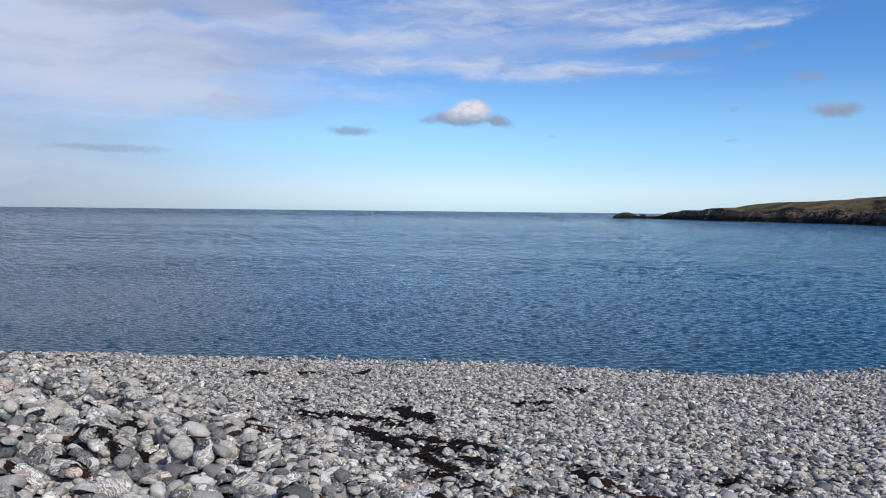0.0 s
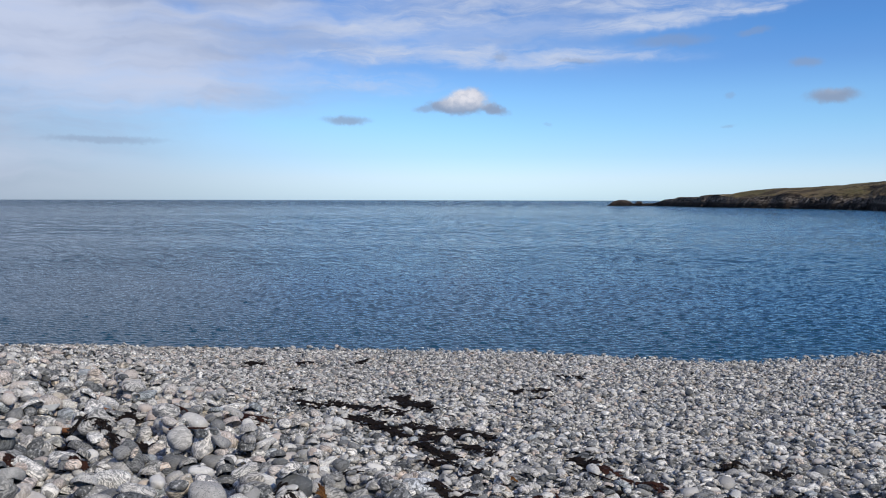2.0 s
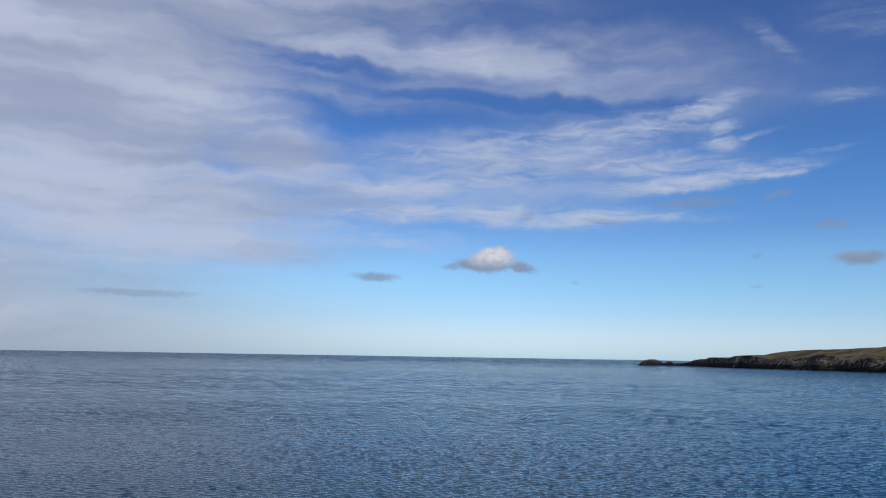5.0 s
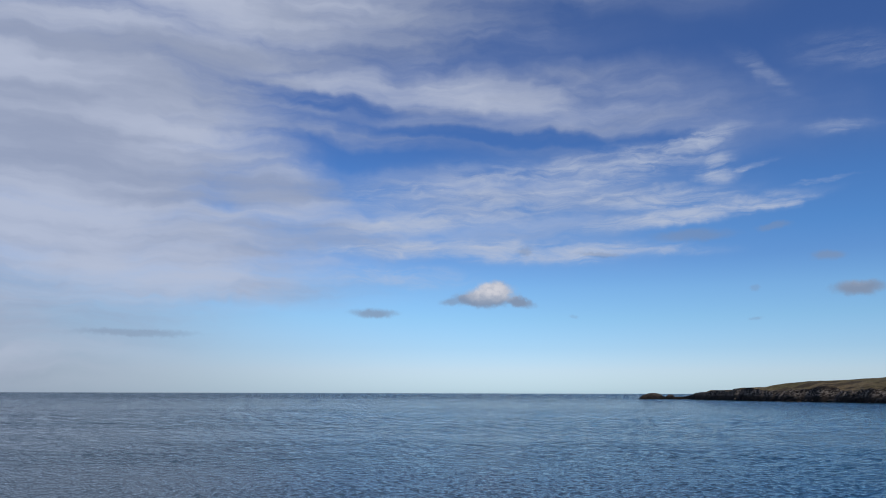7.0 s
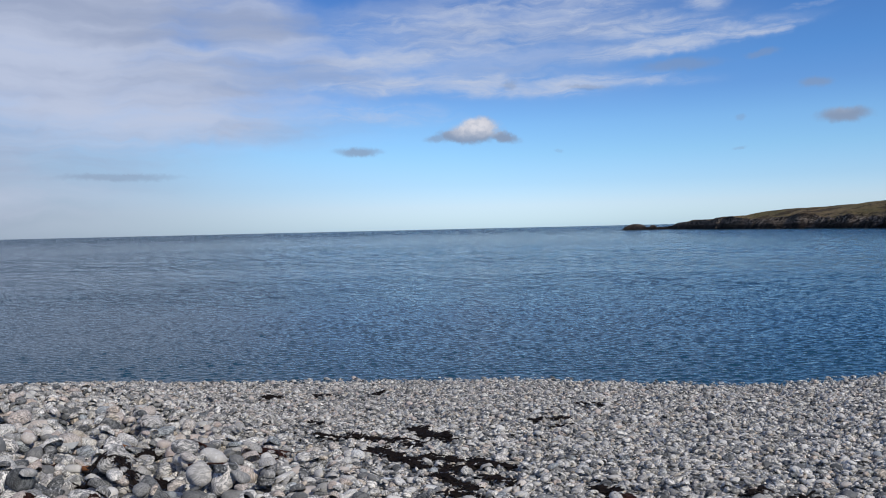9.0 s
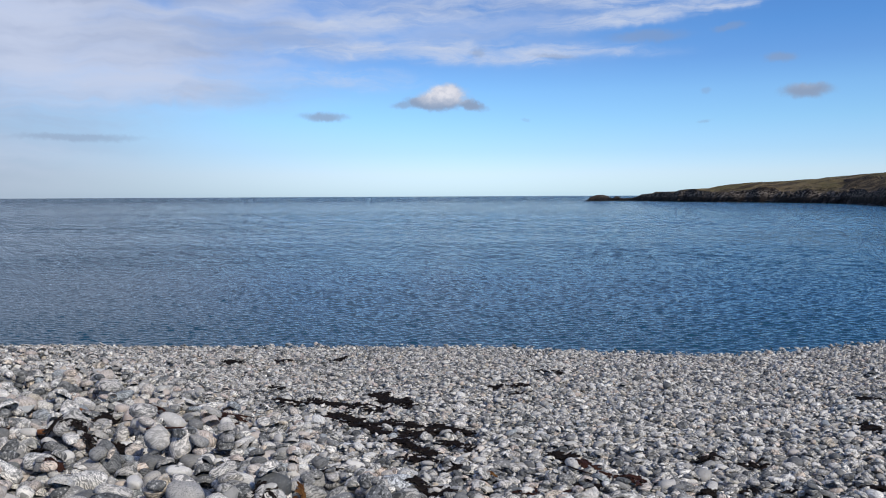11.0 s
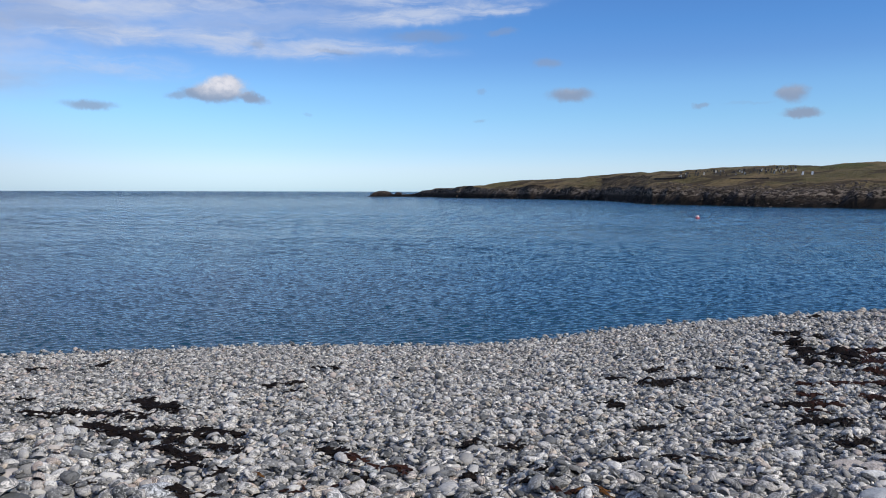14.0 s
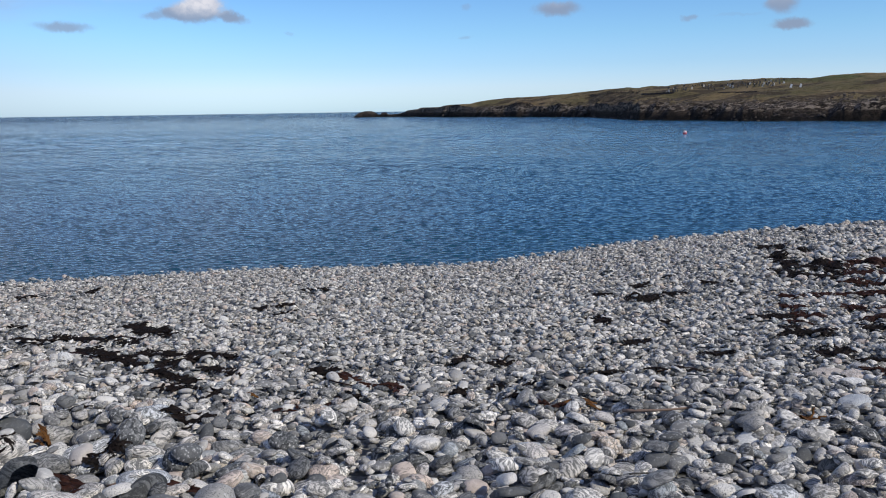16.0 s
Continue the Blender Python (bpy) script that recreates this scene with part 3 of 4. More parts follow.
BANDED_STONES = ((-0.68, 7.31, 0.131, 0.053), (-1.07, 6.52, 0.143, 0.076), (-0.15, 5.87, 0.149, 0.087), (-0.47, 5.19, 0.230, 0.096), (-0.08, 4.93, 0.164, 0.079), (1.31, 3.76, 0.069, 0.054), (0.94, 3.78, 0.133, 0.057), (2.00, 4.29, 0.138, 0.068), (2.85, 3.13, 0.116, 0.071), (-0.14, 4.38, 0.164, 0.088), (4.55, 4.41, 0.157, 0.074), (-2.51, 5.71, 0.098, 0.052))
GREY_STONES = ((-0.45, 5.58, 0.074, 0.047), (0.16, 5.00, 0.101, 0.040), (0.33, 5.24, 0.085, 0.040), (0.34, 4.38, 0.090, 0.057), (-0.59, 4.77, 0.071, 0.054), (0.71, 4.37, 0.054, 0.064), (1.45, 3.96, 0.088, 0.058), (1.22, 3.93, 0.071, 0.062), (1.98, 4.00, 0.069, 0.053), (3.40, 3.73, 0.082, 0.058), (-1.34, 6.49, 0.123, 0.068), (-4.35, 10.15, 0.208, 0.083), (-4.20, 8.81, 0.123, 0.052), (-3.30, 9.04, 0.135, 0.080), (-2.33, 6.24, 0.067, 0.064))
DARK_STONES = ((0.70, 5.82, 0.085, 0.041), (1.24, 4.38, 0.104, 0.068), (1.57, 4.42, 0.072, 0.044), (2.15, 3.45, 0.072, 0.051), (-5.67, 10.79, 0.144, 0.084), (-3.57, 11.47, 0.142, 0.057), (-3.21, 6.47, 0.113, 0.082))
TAN_STONES = ((0.53, 5.19, 0.076, 0.065), (0.85, 4.21, 0.091, 0.041), (1.49, 3.77, 0.079, 0.060), (1.67, 3.99, 0.104, 0.043), (1.47, 4.78, 0.084, 0.034), (3.20, 2.97, 0.143, 0.057), (5.05, 5.22, 0.19, 0.045), (5.20, 5.08, 0.17, 0.05), (-3.41, 11.89, 0.112, 0.080), (-3.65, 8.60, 0.147, 0.059))

STONE_SHAPES = {}


def stone(shape, mat, at, axes, turned, tilt=(0, 0)):
    """One stone of the beach, as an object on a shared mesh."""
    key = (shape, mat.name)
    if key not in STONE_SHAPES:
        STONE_SHAPES[key] = mesh_from("stone", *NEAR[shape], mat)
    ob = new("stone", STONE_SHAPES[key])
    ob.parent = beach
    ob.matrix_basis = Matrix.LocRotScale(at, (Matrix.Rotation(tilt[1], 3, "Y") @ Matrix.Rotation(tilt[0], 3, "X") @ Matrix.Rotation(turned, 3, "Z")).to_quaternion(), axes)
    return ob


pick = random.Random(4)
for mat, rows in ((STONE_WHITE, WHITE_STONES), (STONE_BANDED, BANDED_STONES), (STONE_GREY, GREY_STONES), (STONE_DARK, DARK_STONES), (STONE_TAN, TAN_STONES)):
    for x, y, a, c in rows:
        th, b = pick.uniform(-0.35, 0.35), a * pick.uniform(0.68, 0.85)
        a, b, c = 0.88 * a, 0.88 * b, 0.78 * c
        z, tx, ty = settle(x, y, a, b, c, th, -1, 0.12)
        stone(pick.randrange(14), mat, (x, y, z - 0.2 * c), (a, b, c), th, (0.5 * ty, -0.5 * tx))
for i in np.where(single)[0]:
    stone(int(i) % 14, STONE, (px[i], py[i], rest[i]), (sa[i], sb[i], sc[i]), turn[i], lean[i])

bare = ~seen
bare[np.unique(owner[owner >= 0])] = True       # wholly buried stones are left out
shown = semi / np.maximum(dist, 1.0)             # half size over distance
loose = bare & ~single
pinkish = loose & seen & (px < 0.6) & (semi > 0.05) & (rs.uniform(size=count) < 0.10)
loose &= ~pinkish
beside = ~seen & (dist < 5.5)                    # about the camera's feet
far_off = ~seen & ~beside
bands = ((loose & seen & (shown > 0.0135), NEAR, STONE), (loose & ((seen & (shown > 0.0052) & (shown <= 0.0135)) | beside), MID, STONE),
         (loose & ((seen & (shown > 0.0028) & (shown <= 0.0052)) | far_off), FAR, STONE), (loose & seen & (shown <= 0.0028), CHIPS, STONE),
         (pinkish, MID, STONE_TAN))
for mask, kinds, mat in bands:
    tagged(new("shingle", heap_mesh(np.where(mask)[0], kinds, mat)), "heaped grey and white rounded banded beach stones", kind="stuff").parent = beach

# ------------------------------------------------------------ the sea
rings = np.concatenate([[0.0, 10.0], np.geomspace(15.2, 58.0, 440), np.geomspace(58.4, 230.0, 210), np.geomspace(245, 4990, 36)])
turns = np.radians(np.concatenate([np.arange(-33, 50, 0.15), np.linspace(51.2, 326, 60)]))
SR, SA = np.meshgrid(rings, turns, indexing="ij")
SX, SY = SR * np.sin(SA), SR * np.cos(SA)
q = np.random.RandomState(8)


def wavelets(count, shortest, longest, steep):
    """A sum of short-crested ripples that run towards the shore."""
    h = np.zeros_like(SX)
    for _ in range(count):
        span_m = shortest * (longest / shortest) ** q.uniform()
        heading = math.pi * 1.5 + q.normal(0, 0.95)
        h += steep * span_m / (2 * math.pi) * np.cos(2 * math.pi / span_m * (SX * math.cos(heading) + SY * math.sin(heading)) + q.uniform(0, 6.28))
    return h


swell = wavelets(60, 0.14, 0.38, 0.032)
swell = (swell + 14.0 * swell ** 2) * np.clip((56 - SR) / 28, 0, 1)
swell += wavelets(36, 0.42, 0.95, 0.017) * np.clip((SR - 22) / 26, 0, 1) * np.clip((130 - SR) / 60, 0, 1)
swell += wavelets(28, 0.9, 2.0, 0.017) * np.clip((SR - 55) / 45, 0, 1) * np.clip((228 - SR) / 70, 0, 1)
swell *= 1 + 0.40 * fractal(SX, SY, 14.0, 3, 12)
fade = np.clip((SR - 14) / 1.5, 0, 1) * np.clip((np.degrees(SA) + 33) / 1.0, 0, 1) * np.clip((50 - np.degrees(SA)) / 1.0, 0, 1)
sea = tagged(new("water", mesh_from("water", np.stack([SX, SY, swell * fade], 2).reshape(-1, 3), grid_faces(len(rings), len(turns)), WATER)),
             "calm rippled blue sea reaching to the horizon", "sea", kind="structure")

# ------------------------------------------------------------ the headland
H_AZ = (11.30, 11.5, 12.3, 13.0, 14.6, 15.2, 17.5, 20.2, 23.7, 27.4, 29.0, 30.7, 34.0, 37.2, 41.0, 45.0, 55.0, 75.0)
H_SHORE = (470, 466, 470, 478, 470, 455, 405, 372, 345, 305, 262, 222, 206, 188, 185, 181, 150, 70)
H_DEPTH = (6, 9, 12, 10, 10, 16, 25, 40, 60, 85, 105, 130, 150, 165, 180, 190, 190, 120)
H_CREST = ((11.3, -0.40), (11.51, -0.34), (11.75, -0.12), (12.17, 0.02), (12.6, 0.03), (12.93, -0.06), (13.08, -0.22), (13.28, -0.22), (13.36, -0.08), (13.66, -0.08),
           (13.78, -0.23), (14.47, -0.21), (14.9, -0.09), (15.12, 0.02), (15.82, 0.11), (16.05, 0.21), (17.36, 0.22), (17.67, 0.33), (18.13, 0.38), (19.3, 0.42),
           (20.06, 0.56), (21.2, 0.69), (22.0, 0.76), (23.9, 0.82), (25.8, 0.94), (27.64, 1.15), (28.9, 1.23), (29.85, 1.29), (30.6, 1.24), (31.3, 1.31), (32.4, 1.31),
           (33.1, 1.39), (34.85, 1.51), (36.6, 1.58), (38.3, 1.61), (39.6, 1.60), (40.6, 1.54), (41.5, 1.54), (43.1, 1.62), (45.2, 1.71), (55.0, 1.9), (75.0, 3.0))
H_CLIFF = (0.4, 2.0, 3.0, 2.0, 2.2, 4.0, 4.4, 5.0, 4.8, 4.4, 4.0, 3.2, 2.6, 2.5, 2.4, 2.5, 2.5, 2.0)


def headland_at(az, r):
    shore = np.interp(az, H_AZ, H_SHORE)
    depth = np.interp(az, H_AZ, H_DEPTH)
    x, y = r * np.sin(np.radians(az)), r * np.cos(np.radians(az))
    shore = shore + np.minimum(depth * 0.25, 9.0) * fractal(x, y, 28.0, 4, 2)
    crest_z = EYE_Z + (shore + depth) * np.tan(np.radians(np.interp(az, *zip(*H_CREST))))
    cliff = np.interp(az, H_AZ, H_CLIFF) * (1 + 0.35 * fractal(x, y, 14.0, 4, 3))
    cliff = np.minimum(cliff, crest_z)
    d = r - shore
    run = np.minimum(7.0, depth * 0.45) * (1 + 0.5 * fractal(x, y, 9.0, 3, 4))
    up = np.clip(d / run, 0, 1)
    up = up ** 0.7
    u = np.clip((d - run) / np.maximum(depth - run, 1), 0, None)
    rise = np.where(u < 1, np.sin(np.minimum(u, 1) * math.pi / 2), np.maximum(1 - 0.5 * (u - 1), -1))
    z = -1.5 + (cliff + 1.5) * up + (crest_z - cliff) * rise
    calm = np.clip(depth / 45.0, 0.22, 1.0)
    z = z + np.where(d > 0, calm * (0.40 + 0.9 * (1 - np.clip(u * 4, 0, 1))) * fractal(x, y, 6.0, 4, 6) + 0.002 * depth * (u > 0) * fractal(x, y, 45.0, 3, 7), 0)
    strata = 1 - 2 * np.abs(fractal(0.7 * x + 0.7 * y, 2.2 * (0.7 * y - 0.7 * x), 9.0, 4, 14))       # broken ledges above the tide
    z = z + np.where(d > 0, calm * 0.8 * strata * np.clip((az - 24) / 8, 0.25, 1) * np.clip(1.1 - 5.0 * u, 0, 1) * np.clip(d / 4.0, 0, 1), 0)
    bank = 1.3 * np.exp(-((az - 43.0) / 1.7) ** 2 - ((u - 0.52) / 0.10) ** 2) + 1.3 * np.exp(-((az - 33.5) / 2.2) ** 2 - ((u - 0.30) / 0.07) ** 2)
    z = z + np.where(d > 0, bank + 0.5 * np.exp(-((u - 0.42 - 0.01 * (az - 30)) / 0.03) ** 2) * (az > 26), 0)     # turf banks
    return np.where(d < -3, -3.0, np.where(d < 0, -1.5 + 0.5 * d, z))


h_az = np.concatenate([np.arange(11.2, 47, 0.055), np.arange(47, 76, 0.4)])
h_u = np.concatenate([np.linspace(-0.25, 0, 5), np.linspace(0.01, 0.3, 60), np.linspace(0.32, 1.0, 36), np.linspace(1.06, 2.6, 14)])
HA, HU = np.meshgrid(h_az, h_u)
HR = np.interp(HA, H_AZ, H_SHORE) + HU * np.maximum(np.interp(HA, H_AZ, H_DEPTH), 14)
HZ = headland_at(HA, HR)
headland = tagged(new("headland", mesh_from("headland", np.stack([HR * np.sin(np.radians(HA)), HR * np.cos(np.radians(HA)), HZ], 2).reshape(-1, 3),
                  grid_faces(len(h_u), len(h_az))[:, ::-1], HEAD)),
                  "low brown grassy headland with dark rocky sea cliffs", "headland", kind="structure")


def on_hill(az, el):
    """The first place on the headland that lies el degrees over the eye's level in the direction az."""
    r = np.arange(150.0, 700.0, 0.5)
    z = headland_at(np.full_like(r, az), r)
    hit = np.degrees(np.arctan2(z - EYE_Z, r)) >= el
    k = int(np.argmax(hit)) if hit.any() else int(np.argmax(np.arctan2(z - EYE_Z, r)))
    return r[k] * math.sin(radians(az)), r[k] * math.cos(radians(az)), float(z[k])


def boulders(name, label, count, az_range, out_range, size_range, seed, mat):
    """Loose rocks along the headland's foot, as one heap."""
    q = np.random.RandomState(seed)
    az = q.uniform(*az_range, count)
    r = np.interp(az, H_AZ, H_SHORE) + q.uniform(*out_range, count)
    z = np.maximum(headland_at(az, r), -0.5)
    size = size_range[0] * (size_range[1] / size_range[0]) ** (q.uniform(size=count) ** 2)
    vs, fs, base = [], [], 0
    for i in range(count):
        pv, pf = MID[i % len(MID)]
        th = q.uniform(0, math.pi)
        m = np.array([[math.cos(th), -math.sin(th), 0], [math.sin(th), math.cos(th), 0], [0, 0, 1]])
        v = (pv * size[i] * q.uniform((0.7, 0.5, 0.35), (1.3, 0.9, 0.8))) @ m.T
        vs.append(v + (r[i] * math.sin(radians(az[i])), r[i] * math.cos(radians(az[i])), z[i] + 0.1 * size[i]))
        fs.append(pf + base)
        base += len(pv)
    return tagged(new(name, mesh_from(name, np.concatenate(vs), np.concatenate(fs), mat, False)), label, "rocks", kind="stuff")


boulders("shore_rocks", "tumbled grey rocks along the foot of the headland", 1800, (30.0, 48.0), (4.0, 26.0), (0.10, 0.45), 3, SHORE_ROCK)
boulders("cliff_rocks", "dark fallen rocks under the headland cliffs", 260, (15.0, 30.5), (0.0, 5.0), (0.3, 1.2), 4, CLIFF_ROCK)
boulders("reef", "dark low reef just breaking the water", 40, (28.6, 30.9), (-14.0, -6.0), (0.4, 1.0), 5, CLIFF_ROCK)


# ------------------------------------------------------------ the graveyard on the hillside
def box(bm, lo, hi, bevel=0.0):
    g = bmesh.ops.create_cube(bm, size=1.0)["verts"]
    for v in g:
        v.co = Vector([lo[i] + (v.co[i] + 0.5) * (hi[i] - lo[i]) for i in range(3)])
    if bevel:
        es = list({e for v in g for e in v.link_edges})
        bmesh.ops.bevel(bm, geom=es, offset=bevel, segments=2, affect="EDGES", profile=0.5)


def gravestone(mat, label, arched):
    top = new("gravestone")
    bm = bmesh.new()
    box(bm, (-0.5, -0.22, -0.3), (0.5, 0.22, 0.16), 0.02)
    part("plinth", bm, mat, top)
    bm = bmesh.new()
    n = 9 if arched else 3
    outline = [(-0.38, 0.15), (0.38, 0.15)] + [(0.38 * math.cos(math.pi * k / (n - 1)), 0.95 + (0.3 if arched else 0.12) * math.sin(math.pi * k / (n - 1))) for k in range(n)]
    lower = [bm.verts.new((x, -0.08, z)) for x, z in outline]
    f = bm.faces.new(lower)
    up = bmesh.ops.extrude_face_region(bm, geom=[f])["geom"]
    for v in up:
        if isinstance(v, bmesh.types.BMVert):
            v.co.y += 0.16
    bmesh.ops.recalc_face_normals(bm, faces=bm.faces[:])
    part("slab", bm, mat, top, smooth=False)
    return tagged(top, label, "gravestone", "gravestones of the hillside graveyard")


kinds_of_grave = (gravestone(GRAVE_DARK, "dark upright gravestone on a low plinth in grass", True),
                  gravestone(GRAVE_DARK, "dark square-topped gravestone on a low plinth in grass", False),
                  gravestone(GRAVE_PALE, "pale weathered gravestone on a low plinth in grass", True))
q = random.Random(21)
for k in range(110):
    a = q.uniform(32.3, 39.6)
    row = q.choice((0.0, 0.12, 0.22, 0.3))
    e = 0.93 + (a - 32.3) * 0.045 + row + q.uniform(-0.03, 0.03)
    x, y, z = on_hill(a, e)
    grave = kinds_of_grave[q.choice((0,) * 6 + (1,) * 7 + (2,) * 3)]
    m = pose(x, y, z - 0.03, q.uniform(-5, 5), q.uniform(-4, 4), -a + q.uniform(-60, 60)) @ Matrix.Scale(q.uniform(0.32, 0.66), 4)
    if k < 3:
        kinds_of_grave[k].matrix_basis = m
    else:
        copy = copy_thing(grave, m)
        copy.scale = m.to_scale()


def hillside_strip(a0, a1, e0, e1, high):
    """A low, dark, raised strip with a ragged top along the slope."""
    q = np.random.RandomState(5)
    bm, rows = bmesh.new(), []
    for k in range(41):
        a, e = a0 + (a1 - a0) * k / 40, e0 + (e1 - e0) * k / 40
        x, y, z = on_hill(a, e)
        back = Vector((x, y, 0)).normalized() * 0.6
        top = z + high * q.uniform(0.75, 1.1)
        rows.append([bm.verts.new(v) for v in ((x, y, z - 0.5), (x + 0.15 * back.x, y + 0.15 * back.y, top), (x + 0.85 * back.x, y + 0.85 * back.y, top), (x + back.x, y + back.y, z - 0.5))])
    for a, b in zip(rows, rows[1:]):
        for k in range(3):
            bm.faces.new((a[k], a[k + 1], b[k + 1], b[k]))
    bm.faces.new(rows[0]), bm.faces.new(rows[-1][::-1])
    bmesh.ops.recalc_face_normals(bm, faces=bm.faces[:])
    return tagged(part("dark_strip", bm, CLIFF_ROCK, smooth=False), "low dark ragged strip across a grassy hillside", "wall")


hillside_strip(30.8, 32.9, 0.80, 0.86, 0.55)
hillside_strip(35.6, 38.0, 0.80, 0.84, 0.35)


def hillside_board(a, e):
    x, y, z = on_hill(a, e)
    top = new("white_board")
    bm = bmesh.new()
    box(bm, (-0.45, -0.04, 0.15), (0.45, 0.04, 1.75), 0.015)
    part("panel", bm, WHITE, top, smooth=False)
    for sx in (-0.34, 0.34):
        bm = bmesh.new()
        box(bm, (sx - 0.05, 0.05, -0.4), (sx + 0.05, 0.13, 1.5), 0.01)
        part("post", bm, WOOD, top, smooth=False)
    top.matrix_basis = pose(x, y, z, 0, 14, -a) @ Matrix.Scale(0.58, 4)
    return tagged(top, "white upright board leaning on a grassy hillside", "board", "white boards on the hillside")


hillside_board(39.95, 1.08)
hillside_board(40.50, 1.08)


# ------------------------------------------------------------ the mooring buoy
def lathe(bm, profile, n=24):
    rings = [[bm.verts.new((r * math.cos(2 * math.pi * k / n), r * math.sin(2 * math.pi * k / n), z)) for k in range(n)] for r, z in profile]
    for a, b in zip(rings, rings[1:]):
        for k in range(n):
            bm.faces.new((a[k], a[(k + 1) % n], b[(k + 1) % n], b[k]))
    bm.faces.new(rings[0][::-1])
    bm.faces.new(rings[-1])


buoy = tagged(new("buoy"), "pink and red round mooring buoy floating on the sea", "buoy")
bm = bmesh.new()
lathe(bm, [(0.06, -0.2), (0.22, -0.14), (0.31, 0.0), (0.335, 0.12), (0.32, 0.24)])
part("float", bm, BUOY_RED, buoy)
bm = bmesh.new()
lathe(bm, [(0.318, 0.245), (0.27, 0.38), (0.18, 0.48), (0.08, 0.53)])
part("cap", bm, BUOY_PALE, buoy, "pale pink top")
bm = bmesh.new()
for k in range(13):
    a = math.pi * k / 12
    box(bm, (0.07 * math.cos(a) - 0.014, -0.014, 0.53 + 0.08 * math.sin(a) - 0.014), (0.07 * math.cos(a) + 0.014, 0.014, 0.53 + 0.08 * math.sin(a) + 0.014))
part("ring", bm, GRAVE_DARK, buoy)
buoy.matrix_basis = pose(58.1, 87.1, 0.0, 6, -5, 0) @ Matrix.Scale(0.72, 4)


# ------------------------------------------------------------ seaweed and sticks on the shingle
def heap_top(x, y, reach=3):
    i, j = int((x - X0) / CELL), int((y - Y0) / CELL)
    w = heap[max(j - reach, 0):j + reach + 1, max(i - reach, 0):i + reach + 1]
    return float(0.4 * w.mean() + 0.6 * w.max())


def ribbon(bm, path, width, rnd):
    """A limp frond: three corners across, arched, with ragged edges."""
    rows = []
    for k, p in enumerate(path):
        ahead = (path[min(k + 1, len(path) - 1)] - path[max(k - 1, 0)])
        side = Vector((-ahead.y, ahead.x, 0)).normalized()
        t = k / (len(path) - 1)
        w = width * (0.25 + 0.75 * math.sin(math.pi * min(0.08 + t, 1.0))) * rnd.uniform(0.75, 1.2)
        rows.append([bm.verts.new(p - side * w + Vector((0, 0, rnd.uniform(-0.012, 0.004)))), bm.verts.new(p + Vector((0, 0, 0.006 + 0.25 * w))),
                     bm.verts.new(p + side * w + Vector((0, 0, rnd.uniform(-0.012, 0.004))))])
    for a, b in zip(rows, rows[1:]):
        for k in (0, 1):
            bm.faces.new((a[k], a[k + 1], b[k + 1], b[k]))


def tube(bm, path, radius, n=7):
    rings = []
    for k, p in enumerate(path):
        ahead = (path[min(k + 1, len(path) - 1)] - path[max(k - 1, 0)]).normalized()
        side = ahead.cross(Vector((0, 0, 1))).normalized()
        up = side.cross(ahead)
        r = radius * (1.0 - 0.45 * k / (len(path) - 1))
        rings.append([bm.verts.new(p + r * (math.cos(2 * math.pi * j / n) * side + math.sin(2 * math.pi * j / n) * up)) for j in range(n)])
    for a, b in zip(rings, rings[1:]):
        for j in range(n):
            bm.faces.new((a[j], a[(j + 1) % n], b[(j + 1) % n], b[j]))
    bm.faces.new(rings[0])
    bm.faces.new(rings[-1][::-1])
    bmesh.ops.recalc_face_normals(bm, faces=bm.faces[:])


def lying_path(x, y, heading, length, rnd, bend=0.5, lift=0.0, steps=8):
    pts = []
    for k in range(steps):
        pts.append(Vector((x, y, heap_top(x, y) + lift)))
        heading += rnd.uniform(-bend, bend)
        x, y = x + length / steps * math.cos(heading), y + length / steps * math.sin(heading)
    for _ in range(2):                  # limp, but bridging the narrow gaps
        z = [p.z for p in pts]
        for k in range(steps):
            pts[k].z = 0.5 * z[k] + 0.25 * z[max(k - 1, 0)] + 0.25 * z[min(k + 1, steps - 1)]
    return pts


def straight_path(x, y, heading, length, lift, rnd, steps=10):
    """A stiff stalk: it spans the stones under its ends, with a slight bow."""
    ux, uy = math.cos(heading), math.sin(heading)
    ends = [(x - 0.5 * length * ux, y - 0.5 * length * uy), (x + 0.5 * length * ux, y + 0.5 * length * uy)]
    z0, z1 = (heap_top(*e, 4) + lift for e in ends)
    bow, pts = rnd.uniform(0.05, 0.13) * rnd.choice((-1, 1)) * length, []
    for k in range(steps):
        t = k / (steps - 1)
        w = bow * math.sin(math.pi * t) + rnd.uniform(-0.003, 0.003)
        pts.append(Vector((ends[0][0] + length * t * ux - w * uy, ends[0][1] + length * t * uy + w * ux, z0 + (z1 - z0) * t + 0.01 * math.sin(math.pi * t))))
    proud = sorted(heap_top(p.x, p.y, 2) - p.z for p in pts)[int(0.5 * steps)]     # it rests on the higher stones under it
    for p in pts:
        p.z += max(proud, -0.03)
    return pts


